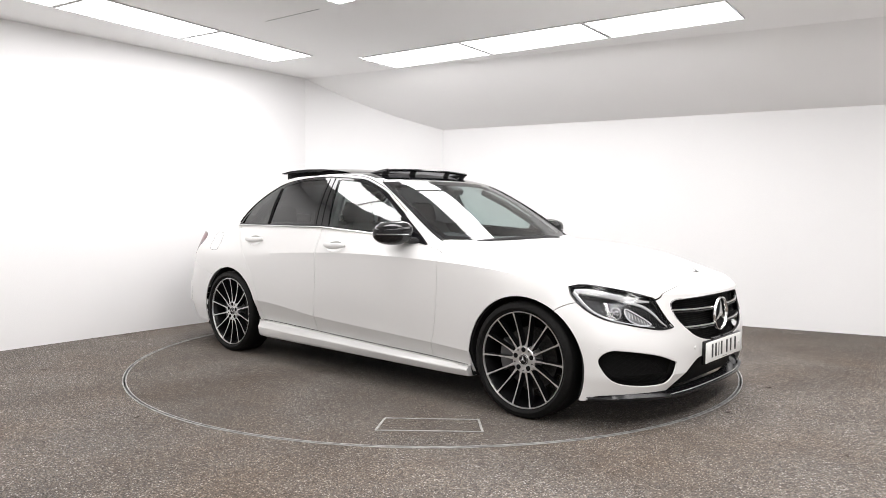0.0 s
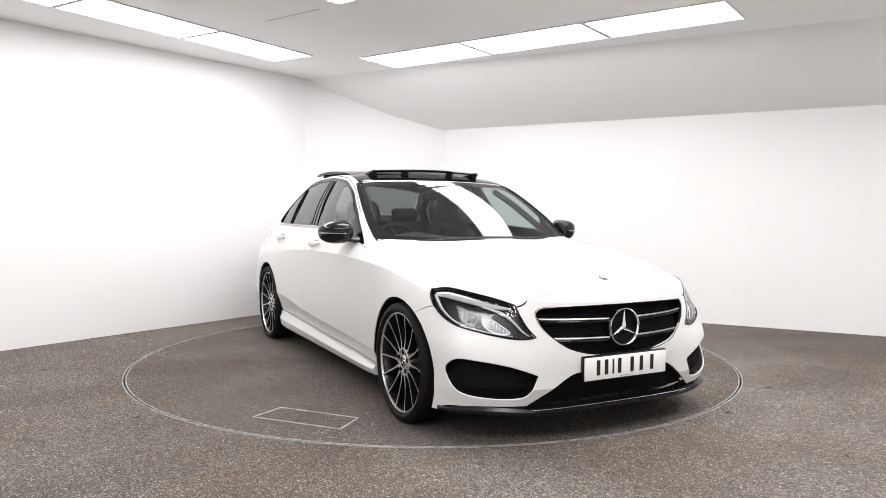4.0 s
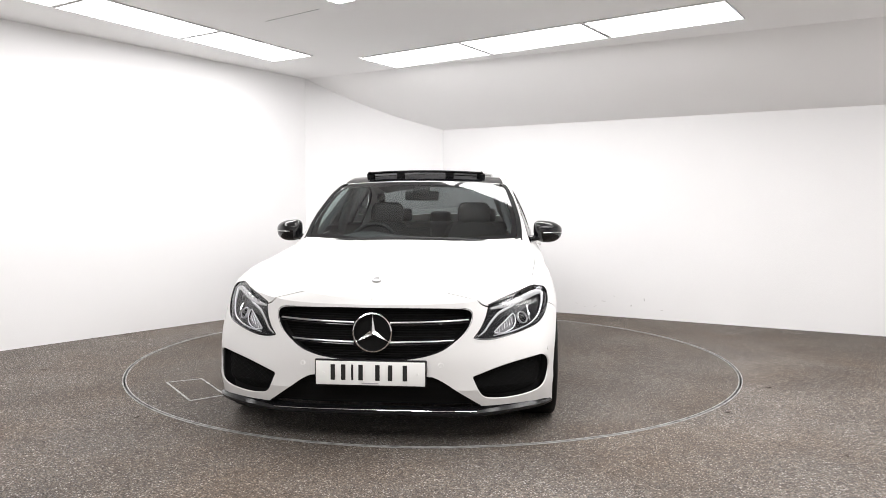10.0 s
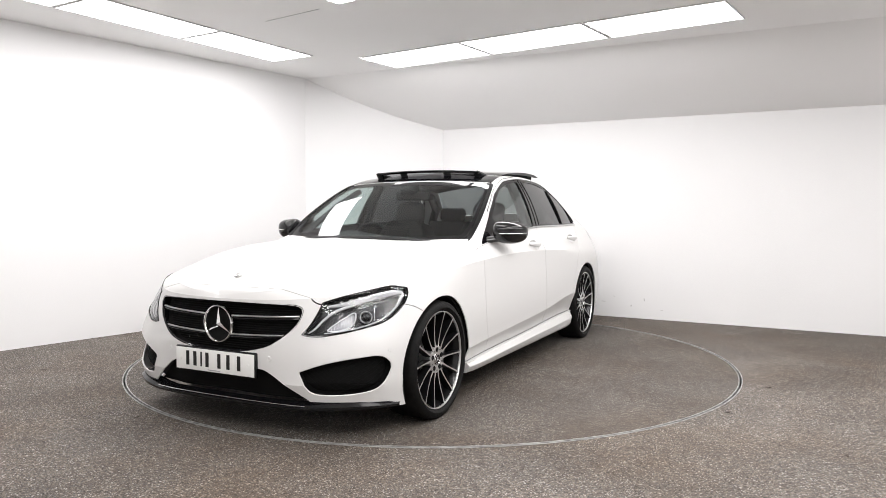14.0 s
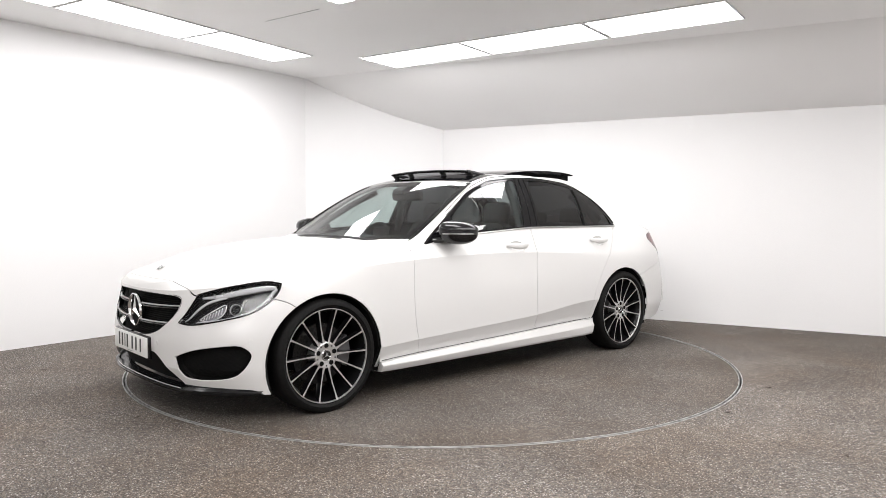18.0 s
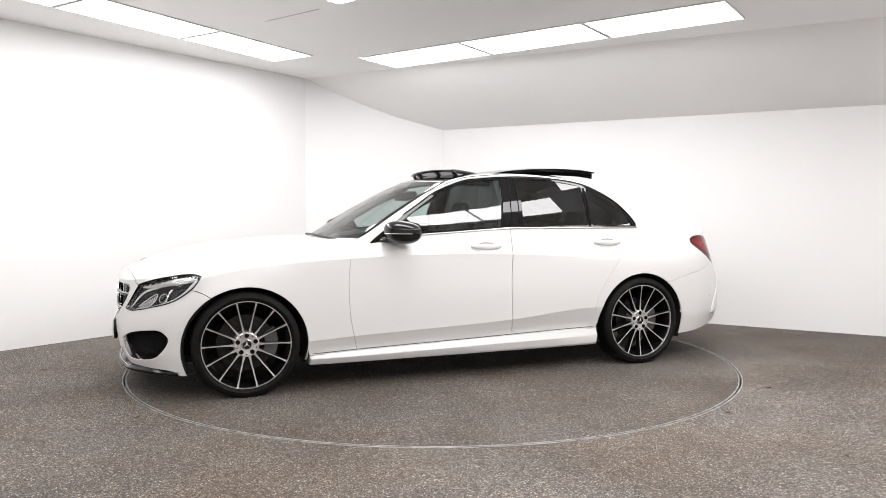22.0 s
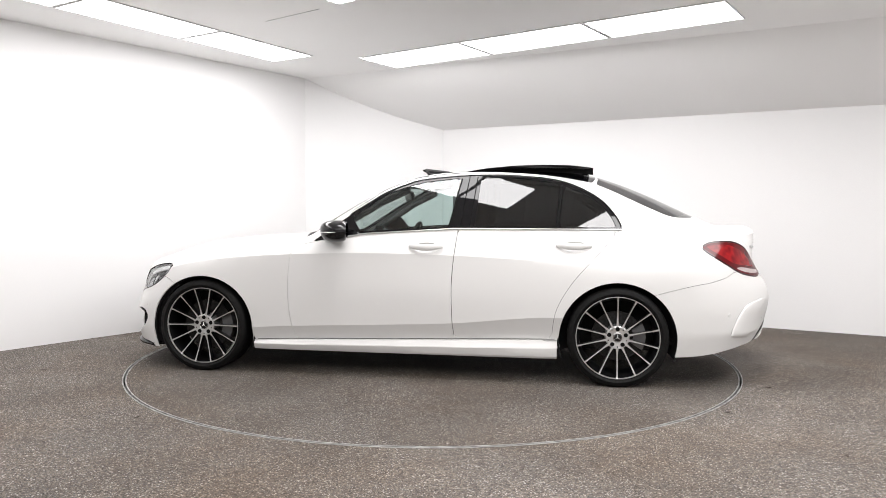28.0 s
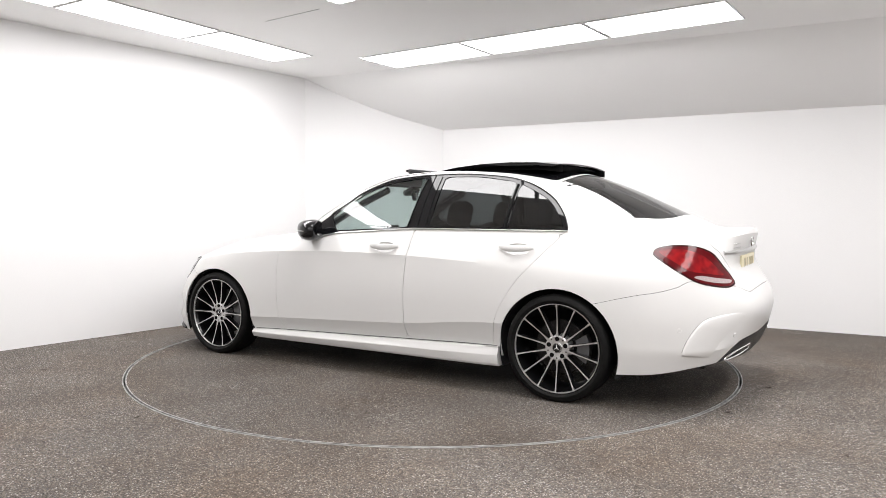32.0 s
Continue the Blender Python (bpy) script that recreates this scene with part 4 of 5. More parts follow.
# ---- fittings laid on the body surface ----
def on_body(u, z, low=0, high=44):
    """The point of the body's left side at station u and height z, and its outward normal."""
    i = int(np.clip(np.searchsorted(US, u) - 1, 0, NU - 2))
    f = (u - US[i]) / (US[i + 1] - US[i])
    col = GRID[i] * (1 - f) + GRID[i + 1] * f
    zs = col[low:high, 2]
    j = int(np.clip(np.searchsorted(np.maximum.accumulate(zs), z) - 1, 0, len(zs) - 2)) + low
    g = (z - col[j, 2]) / max(col[j + 1, 2] - col[j, 2], 1e-6)
    g = min(max(g, 0), 1)
    p = Vector(col[j] * (1 - g) + col[j + 1] * g)
    du = Vector(GRID[i + 1][j] - GRID[i][j])
    dv = Vector(col[j + 1] - col[j])
    n = dv.cross(du).normalized()
    if n.y < 0 and abs(u) < 2.4:
        n = -n
    return p, n


def flip(p, side):
    return Vector((p[0], p[1] * side, p[2]))


def surface_line(us, zs, lift, side):
    return [flip(on_body(u, z)[0] + on_body(u, z)[1] * lift, side) for u, z in zip(us, zs)]


for sd in (1, -1):
    # side sill
    bm = bmesh.new()
    rows = []
    for x in np.linspace(1.038, -1.045, 24):
        zt = float(np.interp(x, [-1.06, -1.01, -.366, .735, 1.06], [.295, .293, .275, .243, .231]))
        e = 0.012 * max(0, abs(x) - .93) / .1
        k = float(np.interp(x, [-1.0, .75, 1.0], [.052, .030, .022]))
        prof = [(.84, zt - .003), (.884, zt - .003), (.890 - e, zt - .007), (.896 - e, zt - .6 * k), (.907 - e, zt - k), (.908 - e, zt - k - .006), (.897 - e, .182), (.886 - e, .168), (.80, .163), (.78, .21)]
        rows.append([bm.verts.new((x, sd * y, z)) for y, z in prof])
    for p, q in zip(rows, rows[1:]):
        for k in range(len(p)):
            bm.faces.new((p[k], p[(k + 1) % len(p)], q[(k + 1) % len(p)], q[k]))
    bm.faces.new(rows[0])
    bm.faces.new(rows[-1])
    sill = part("side_sill", bm, PAINT, car, "pearl white side skirt", sharp=22)

    bm = bmesh.new()
    us = np.linspace(1.02, -1.03, 30)
    tube(bm, surface_line(us, [float(np.interp(u, [-1.06, -1.01, -.366, .735, 1.06], [.295, .293, .275, .243, .231])) for u in us], .0004, sd), .0016, 5)
    part("sill_gap", bm, DARKLINE, sill, "thin dark joint above the side skirt")

    # bright strip under the windows
    us = np.linspace(.45, -1.455, 40)
    bm = bmesh.new()
    tube(bm, surface_line(us, [np.interp(u, [-1.46, -.37, .28, .45], [1.010, 1.010, .970, .933]) for u in us], .003, sd), .0065, 6)
    part("window_trim", bm, SATIN, car, "satin silver strip below the side windows")
    # roof gutter line along the window tops
    top = loop_curve(DLO, 8)
    top = [p for p in top if p[1] > 1.02 + .0 * p[0] and p[0] < .40]
    bm = bmesh.new()
    tube(bm, surface_line([p[0] for p in top], [p[1] + .003 for p in top], .002, sd), .0042, 6)
    part("window_seal", bm, BLACK, car, "black window top seal")
    bm = bmesh.new()
    bright = [p for p in top if p[0] > -.41]
    rows = []
    for p in bright:
        rows.append([bm.verts.new(flip(on_body(p[0], p[1] + h)[0] + on_body(p[0], p[1] + h)[1] * l, sd)) for h, l in ((.006, .001), (.009, .005), (.017, .005), (.020, .001))])
    for a, b in zip(rows, rows[1:]):
        for k in range(3):
            bm.faces.new((a[k], a[k + 1], b[k + 1], b[k]))
    part("window_top_trim", bm, BRIGHTTRIM, car, "satin silver strip over the front window")
    bm = bmesh.new()
    tube(bm, surface_line([p[0] for p in bright], [p[1] + .024 for p in bright], .0006, sd), .0020, 5)
    part("door_gap", bm, DEEP, car, "thin dark gap above the door frame")
    # pane dividers
    for u0, z0, u1, z1, w in ((-1.040, 1.02, -1.066, 1.30, .008), (-.46, 1.02, -.495, 1.362, .003), (-.395, 1.01, -.44, 1.370, .003), (-.318, 1.02, -.388, 1.350, .004)):
        bm = bmesh.new()
        tube(bm, surface_line(np.linspace(u0, u1, 8), np.linspace(z0, z1, 8), .001, sd), w, 6, up=(1, 0, 0))
        part("window_divider", bm, DEEP, car, "slim upright between panes")

    # door handles
    for (hx, hz), dish in zip(HANDLES, (scoop_f, scoop_r)):
        p, n = on_body(hx, hz)
        bm = bmesh.new()
        pts = []
        for k in range(13):
            f = k / 12
            pts.append((hx + .112 - .224 * f, sd * (p.y + .006 + .026 * math.sin(math.pi * f) ** .5), hz + .006 - .008 * math.sin(math.pi * f)))
        tube(bm, pts, [.012 + .010 * math.sin(math.pi * k / 12) for k in range(13)], 12, .5)
        handle = part("door_handle", bm, PAINT, car, "body-coloured pull handle over a scooped recess")
        panel("handle_recess", dish, PAINT, handle, mirror=sd < 0, flange=0)

    # door mirror
    bm = bmesh.new()
    bmesh.ops.create_uvsphere(bm, u_segments=32, v_segments=20, radius=1)
    for v in bm.verts:
        x, y, z = v.co
        x = max(x, -.72) if x < 0 else x
        k = 1 - .18 * max(0, y)
        h = 1 - (.10 + .34 * (y + 1) / 2 if z > 0 else .10 * max(0, y))
        v.co = Vector((.438 + .108 * x * k - .042 * y, sd * (.916 + .100 * math.copysign(abs(y) ** (.85 if y > 0 else .6), y)), 1.000 + .086 * math.copysign(abs(z) ** .72, z) * h - .004 * y))
    mirror = part("door_mirror", bm, BLACK, car, "gloss black door mirror", sharp=40)
    bm = bmesh.new()
    tube(bm, [(.50, sd * .775, .938), (.485, sd * .82, .946), (.46, sd * .87, .957)], [.026, .022, .028], 12, 2.6)
    part("mirror_foot", bm, BLACK, mirror)
    bm = bmesh.new()
    tube(bm, [(.440 + .1045 * math.cos(t) * (1 - .18 * max(0, math.sin(t))) - .042 * math.sin(t), sd * (.916 + .097 * math.copysign(abs(math.sin(t)) ** .85, math.sin(t))), .984) for t in np.linspace(-.3, 1.45, 14)], .0032, 6)
    part("indicator", bm, SATIN, mirror, "slim silver indicator strip")
    bm = bmesh.new()
    bmesh.ops.create_circle(bm, cap_ends=True, segments=32, radius=1, matrix=pose(.3585, sd * .912, 1.004, 0, 90, sd * 23) @ Matrix.Diagonal((.052, .060, 1, 1)))
    part("mirror_glass", bm, MIRRORGLASS, mirror, "silvered mirror glass")
    # headlamp
    loop_f = loop_curve(LAMP_F, 8)
    f = field(lamp_f, "uz", loop_f)
    lens_in, lens_edge = keep(lamp_f, f + .005), keep(lamp_f, -f - .005)
    lamp = panel("headlamp", lens_in, LENS, car, "clear headlamp with dark bezel and silver light guides", mirror=sd < 0, flange=0, push=-.001)
    panel("lens_border", lens_edge, BLACK, lamp, "black border of the lens", mirror=sd < 0, flange=.02, push=-.001)
    panel("bezel", lamp_f, LAMPDARK, lamp, "dark grey lamp bezel", mirror=sd < 0, flange=0, push=-.055)
    ring = loop_curve(LAMP_F, 6)
    edge = [flip(on_body(u, z)[0] + on_body(u, z)[1] * .001, sd) for u, z in ring]
    bm = bmesh.new()
    a = [bm.verts.new(p) for p in edge]
    b = [bm.verts.new(flip(on_body(u, z)[0] - on_body(u, z)[1] * .056, sd)) for u, z in ring]
    for k in range(len(a)):
        bm.faces.new((a[k], a[(k + 1) % len(a)], b[(k + 1) % len(a)], b[k]))
    part("lamp_wall", bm, LAMPDARK, lamp)
    bm = bmesh.new()
    tube(bm, edge + edge[:1], .003, 6)
    part("lamp_seal", bm, BLACK, lamp, "black lamp edge seal")

    def inside_lamp(pts, depth, r, flat=1.0, n=8):
        bm = bmesh.new()
        pts = np.array(pts)
        at = np.arange(len(pts))
        fine = np.linspace(0, len(pts) - 1, 4 * len(pts) - 3)
        line = smooth_line([(k, *q) for k, q in zip(at, pts)], fine)
        rr = [float(np.interp(k, at, r)) for k in fine] if isinstance(r, list) else r
        tube(bm, [flip(on_body(u, z)[0] - on_body(u, z)[1] * depth, sd) for u, z in line], rr, n, flat)
        return bm
    part("light_guide", inside_lamp([(1.712, .722), (1.76, .722), (1.82, .712), (1.88, .701), (1.96, .684), (2.04, .670), (2.112, .662)], .018, [.010, .015, .017, .017, .015, .010, .005], .7), LAMPSILVER, lamp, "bright daytime light sweep")
    part("light_guide", inside_lamp([(1.712, .716), (1.745, .680), (1.79, .641), (1.845, .606), (1.92, .577), (2.03, .547), (2.12, .534)], .018, [.010, .010, .007, .005, .0035, .003, .002], .7), LAMPSILVER, lamp, "bright outer light guide")
    part("light_guide", inside_lamp([(1.97, .668), (2.03, .654), (2.085, .632), (2.135, .592), (2.168, .556), (2.202, .533)], .018, [.004, .007, .007, .006, .005, .003], .7), LAMPSILVER, lamp, "bright inner light guide")
    part("light_loop", inside_lamp([(2.110, .551), (2.080, .574), (2.029, .608), (1.984, .633), (1.977, .617), (1.990, .586), (2.019, .560), (2.065, .545), (2.108, .548)], .028, .0035), LAMPSILVER, lamp, "thin chrome loop round the lower lamp")
    bowl, _ = carve(lamp_f, "uz", [(2.105, .553), (2.075, .573), (2.027, .604), (1.988, .627), (1.982, .615), (1.994, .588), (2.021, .563), (2.063, .549)], None, 0.0)
    panel("reflector_bowl", bowl, BOWL, lamp, "ribbed silver reflector bowl", mirror=sd < 0, flange=0, push=-.036)
    for k in range(7):
        u = 1.998 + .015 * k
        zc = .603 - .0078 * k
        part("bowl_rib", inside_lamp([(u, zc + .017 - .001 * k), (u + .002, zc), (u + .004, zc - .017 + .001 * k)], .033, .0022), LAMPSILVER, lamp)
    part("lamp_bracket", inside_lamp([(1.868, .662), (1.884, .648), (1.893, .62), (1.900, .592)], .026, [.004, .009, .009, .004], .6), CHROME, lamp, "chrome projector bracket")
    for u, z, r in ((1.932, .613, .028),):
        p, n = on_body(u, z)
        bm = bmesh.new()
        bmesh.ops.create_uvsphere(bm, u_segments=24, v_segments=14, radius=r)
        bmesh.ops.translate(bm, verts=bm.verts, vec=flip(p - n * (.034 + r * .4), sd))
        part("projector", bm, BLACK if r > .02 else CHROME, lamp, "glass projector lens" if r > .02 else "small chrome reflector")
        bm = bmesh.new()
        q = flip(p - n * .030, sd)
        m = Matrix.Translation(q) @ Vector((n.x, n.y * sd, n.z)).to_track_quat("Y", "Z").to_matrix().to_4x4()
        lathe(bm, [(r * .95, -.01), (r * 1.05, .003), (r * 1.12, .002), (r * 1.1, -.012)], (0, 0, 0), 24)
        bmesh.ops.transform(bm, matrix=m, verts=bm.verts)
        part("projector_ring", bm, LAMPSILVER, lamp)
    for k in range(5):
        u = 1.85 + .047 * k
        p, n = on_body(u, .711 - .0088 * k)
        bm = bmesh.new()
        m = Matrix.Translation(flip(p - n * .004, sd)) @ Vector((n.x, n.y * sd, n.z)).to_track_quat("Y", "Z").to_matrix().to_4x4()
        lathe(bm, [(.0055, -.006), (.0065, .001), (.008, .001), (.0085, -.006)], (0, 0, 0), 14)
        box(bm, (.007, .002, .007), (0, -.003, 0))
        bmesh.ops.transform(bm, matrix=m, verts=bm.verts)
        part("light_cell", bm, SATIN, lamp)

    # corner intakes with a dark honeycomb
    panel("corner_grille", intake_o, DEEP, front_bumper, "black honeycomb corner intake", mirror=sd < 0, flange=0, push=-.045)
    loop = loop_curve(INTAKE, 6)
    lo, hi = loop.min(0), loop.max(0)
    bm = bmesh.new()
    for fam in (1, -1):
        for c in np.arange(-1.2, 1.2, .026):
            line = [(u, (u - 2.04) * .75 * fam + .335 + c) for u in np.linspace(lo[0], hi[0], 24)]
            d = signed(loop, np.array(line))
            run = []
            for q, e in zip(line, d):
                if e < -.003:
                    run.append(q)
            if len(run) > 2:
                tube(bm, [flip(on_body(u, z)[0] - on_body(u, z)[1] * .042, sd) for u, z in run], .0015, 4)
    if bm.verts:
        part("grille_mesh", bm, DEEP, front_bumper, "black lattice in the corner intake")
    bm = bmesh.new()
    tube(bm, [flip(on_body(u, z)[0] - on_body(u, z)[1] * .004, sd) for u, z in list(loop) + [loop[0]]], .003, 6)
    part("intake_edge", bm, PAINT, front_bumper)

    # parking sensors
    for u, z in ((2.385, .404), (1.868, .444), (-2.118, .476), (-2.409, .441)):
        p, n = on_body(u, z)
        m = Matrix.Translation(flip(p, sd)) @ Vector((n.x, n.y * sd, n.z)).to_track_quat("Y", "Z").to_matrix().to_4x4()
        bm = bmesh.new()
        lathe(bm, [(0, .0025), (.008, .0025), (.0085, .001), (.0095, .001), (.011, .0022), (.0125, 0)], (0, 0, 0), 20)
        bmesh.ops.transform(bm, matrix=m, verts=bm.verts)
        part("parking_sensor", bm, PAINT, front_bumper if u > 0 else rear_bumper, "small round parking sensor")

    # tail lamp
    loop_r = loop_curve(LAMP_R, 8)
    clear_r, red_r = carve(lamp_r, "uz", [(-2.215, .766), (-2.235, .773), (-2.27, .773), (-2.35, .760), (-2.43, .750), (-2.444, .742), (-2.42, .730), (-2.344, .733), (-2.266, .748)], None, 0.0)
    f = field(red_r, "uz", loop_r)
    red_in, rim_r = keep(red_r, f + .010), keep(red_r, -f - .010)
    bright, red_in = carve(red_in, "uz", [(-2.02, .905), (-2.10, .918), (-2.19, .915), (-2.29, .88), (-2.36, .82), (-2.40, .775), (-2.3, .785), (-2.2, .80), (-2.12, .845)], None, 0.0)
    tl = panel("tail_lamp", red_in, REDDEEP, car, "red tail lamp with a clear lower strip", mirror=sd < 0, flange=0, push=.002)
    panel("lamp_rim", rim_r, REDRIM, tl, "dark red lamp rim", mirror=sd < 0, flange=.03, push=.002)
    panel("light_field", bright, REDLENS, tl, "bright red lens", mirror=sd < 0, flange=0, push=.002)
    panel("clear_strip", clear_r, CLEARSTRIP, tl, "clear reflector strip", mirror=sd < 0, flange=0, push=.002)
    for k in range(9):
        f = k / 8
        bm = bmesh.new()
        u = -2.25 - .17 * f
        zc = .762 - .022 * f
        tube(bm, surface_line([u, u - .006], [zc + .009, zc - .009], .0020, sd), .0006, 4, up=(1, 0, 0))
        part("strip_rib", bm, SATIN, tl)
    # raised fin plateau on the rear bumper corner
    rim = smooth_line([(k, *q) for k, q in enumerate(((-2.126, .345), (-2.142, .395), (-2.178, .464), (-2.222, .517), (-2.266, .544), (-2.330, .558), (-2.42, .570)))], np.linspace(0, 6, 37))
    core = smooth_line([(k, *q) for k, q in enumerate(((-2.30, .330), (-2.33, .36), (-2.37, .41), (-2.42, .46), (-2.46, .50), (-2.49, .53), (-2.52, .555)))], np.linspace(0, 6, 37))
    bm = bmesh.new()
    rows = []
    for k in range(-2, 37):
        s = max(k, 0) / 36
        fade = min(1.0, (1 - s) / .5) if k >= 0 else (.2, .75)[k + 2]
        drop = (-.010, -.004)[k + 2] if k < 0 else 0
        row = []
        for w, lift in ((0, -.003), (.010, .004), (.03, .008), (.08, .0105), (.17, .0105), (.3, .009), (.5, .006), (.75, .002), (1, -.004)):
            q = rim[max(k, 0)] * (1 - w) + core[max(k, 0)] * w
            p, n = on_body(q[0], q[1] + drop)
            row.append(bm.verts.new(flip(p + n * (lift * fade if lift > 0 else lift), sd)))
        rows.append(row)
    for a, b in zip(rows, rows[1:]):
        for k in range(8):
            bm.faces.new((a[k], a[k + 1], b[k + 1], b[k]))
    part("bumper_fin", bm, PAINT, rear_bumper, "curved raised fin on the bumper corner", sharp=60)
    # dark thread standing in for the soft shade at the fin's edge
    bm = bmesh.new()
    tube(bm, surface_line(rim[1:30, 0] + .0012, rim[1:30, 1] + .0008, .0002, sd), [.0007 * (1 - k / 30) + .0002 for k in range(29)], 4)
    part("fin_shade_line", bm, DARKLINE, rear_bumper, "thin dark line painting the shade along the fin")
    # inner door cards
    panel("door_card", door_f, LEATHER, car, "dark inner door card", mirror=sd < 0, flange=0, push=-.05)
    panel("door_card", door_r, LEATHER, car, "dark inner door card", mirror=sd < 0, flange=0, push=-.05)

# inner skins that close the body
panel("bonnet_inner", hood, UNDER, bonnet, both=True, flange=0, push=-.03)
for mirrored in (False, True):
    panel("wing_inner", fender, UNDER, car, "dark inner wing", mirror=mirrored, flange=0, push=-.03)
panel("bumper_inner", bumper_f, UNDER, front_bumper, both=True, flange=0, push=-.06)

# ---- grille ----
back = panel("grille_back", grille_o, DEEP, front_bumper, "black grille insert", both=True, flange=0, push=-.055)


NOSE = {}


def nose_x(y, z):
    """How far forward the nose stands at a lateral offset and height."""
    key = round(z, 3)
    if key not in NOSE:
        pts = [on_body(u, z, 0, 30)[0] for u in np.arange(2.0, 2.599, .01)][::-1]
        NOSE[key] = [p.y for p in pts], [p.x for p in pts]
    return float(np.interp(abs(y), *NOSE[key]))


loop = loop_curve(GRILLE, 8)
edge = [(y, z) for y, z in loop if y >= 0]
bm = bmesh.new()
pts = [Vector((nose_x(y, z) - .008, y, z)) for y, z in edge]
tube(bm, pts, .008, 6, up=(1, 0, 0))
tube(bm, [flip(p, -1) for p in pts], .008, 6, up=(1, 0, 0))
part("grille_surround", bm, BLACK, front_bumper, "gloss black grille surround")
for sd in (1, -1):
    for z, slope, y1, r in ((.606, .03, .455, .0048), (.594, .03, .455, .004), (.514, .03, .395, .0048), (.503, .03, .38, .004)):
        bm = bmesh.new()
        ys = np.linspace(.085, y1, 10)
        tube(bm, [(nose_x(y, z) - .016, sd * y, z - .008 + slope * y * .9) for y in ys], r, 8, 1.4)
        part("grille_bar", bm, SATIN if r > .0045 else BLACK, front_bumper, "satin silver grille bar" if r > .0045 else "black under-bar")
    bm = bmesh.new()
    for z in np.arange(.44, .665, .0115):
        ys = [y for y in np.linspace(.02, .46, 14) if signed(loop, np.array([(y, z)]))[0] < -.006]
        if len(ys) > 1:
            tube(bm, [(nose_x(y, z) - .040, sd * y, z) for y in ys], .0022, 4)
    part("grille_mesh", bm, DEEP, front_bumper, "fine black grille ribs")
SX, SZ = 2.158, .555
bm = bmesh.new()
lathe(bm, [(.083, -.006), (.084, .004), (.089, .011), (.094, .009), (.097, 0), (.094, -.010)], (0, 0, 0), 64)
bmesh.ops.transform(bm, matrix=pose(SX, .006, SZ, 0, 0, -90), verts=bm.verts)
emblem = part("grille_emblem", bm, CHROME, front_bumper, "large chrome ring emblem")
bm = bmesh.new()
lathe(bm, [(0, -.012), (.086, -.012), (.086, -.02)], (0, 0, 0), 48)
bmesh.ops.transform(bm, matrix=pose(SX, .006, SZ, 0, 0, -90), verts=bm.verts)
part("emblem_back", bm, DEEP, emblem)
bm = bmesh.new()
three_point(bm, .087, .014, lambda a, b: (a, .002, b), .016)
bmesh.ops.transform(bm, matrix=pose(SX, .006, SZ, 0, 0, -90), verts=bm.verts)
part("emblem_star", bm, CHROME, emblem, "faceted three-armed chrome shape", sharp=10)
bm = bmesh.new()
lathe(bm, [(.0165, .002), (.018, .005), (.023, .005), (.026, 0)], (0, 0, 0), 32)
bmesh.ops.transform(bm, matrix=pose(2.006, 0, .793, 66, 0, -90), verts=bm.verts)
badge = part("bonnet_badge", bm, SATIN, bonnet, "small silver round badge")
bm = bmesh.new()
lathe(bm, [(0, .003), (.017, .003), (.017, 0)], (0, 0, 0), 24)
bmesh.ops.transform(bm, matrix=pose(2.006, 0, .793, 66, 0, -90), verts=bm.verts)
part("badge_field", bm, JOINT, badge, "grey badge centre")

# front plate
PX, PZ = 2.186, .365
bm = bmesh.new()
box(bm, (.02, .535, .128), (PX - .012, 0, PZ), .006)
holder = part("plate_holder", bm, BLACK, front_bumper, "black plate holder")
bm = bmesh.new()
box(bm, (.006, .520, .112), (PX + .001, 0, PZ), .002)
plate = part("number_plate", bm, PLATEWHITE, holder, "white number plate with dark bars")
for k, y in enumerate((-.178, -.128, -.085, -.045, .035, .095, .165)):
    bm = bmesh.new()
    box(bm, (.002, .021 if k not in (2,) else .010, .074), (PX + .0045, y, PZ + .004), 0)
    part("plate_bar", bm, PLATEBLACK, plate)
for y in (-.225, .225):
    bm = bmesh.new()
    lathe(bm, [(0, .003), (.006, .003), (.007, 0)], (0, 0, 0), 16)
    bmesh.ops.transform(bm, matrix=pose(PX + .0035, y, PZ, 0, 0, -90), verts=bm.verts)
    part("plate_screw", bm, PLATEWHITE, plate)
bm = bmesh.new()
box(bm, (.002, .08, .004), (PX + .0045, 0, PZ - .047))
part("plate_bar", bm, JOINT, plate)

# lower intake and splitter blade
panel("lower_grille", lower_o, DEEP, front_bumper, "black lower intake", both=True, flange=0, push=-.05)
bm = bmesh.new()
us = np.linspace(1.80, 2.6, 28)
left = []
for u in us:
    p = Vector(smooth_line(G_BOTTOM, np.array([min(u, 2.6)]))[0])
    z = np.interp(u, [1.71, 1.82, 1.95, 2.1, 2.22, 2.45, 2.6], [.168, .170, .172, .168, .160, .168, .170])
    o = Vector((p.x, p.y, 0)).normalized()
    left.append((p, o, z))
full = [(Vector((p.x, -p.y, p.z)), Vector((o.x, -o.y, 0)), z) for p, o, z in left] + [(p, o, z) for p, o, z in reversed(left)][1:]
rows = []
for p, o, z in full:
    q = Vector((p.x, p.y, z))
    h = float(np.interp(abs(p.y), [0, .4, .55, .75, .86], [.006, .008, .020, .026, .004]))
    rows.append([bm.verts.new(v) for v in (q - o * .05 + Vector((0, 0, h + .01)), q + o * .012 + Vector((0, 0, h)), q + o * .026 + Vector((0, 0, h * .3)), q + o * .022 - Vector((0, 0, .008)), q - o * .08 - Vector((0, 0, .004)))])
for a, b in zip(rows, rows[1:]):
    for k in range(4):
        bm.faces.new((a[k], a[k + 1], b[k + 1], b[k]))
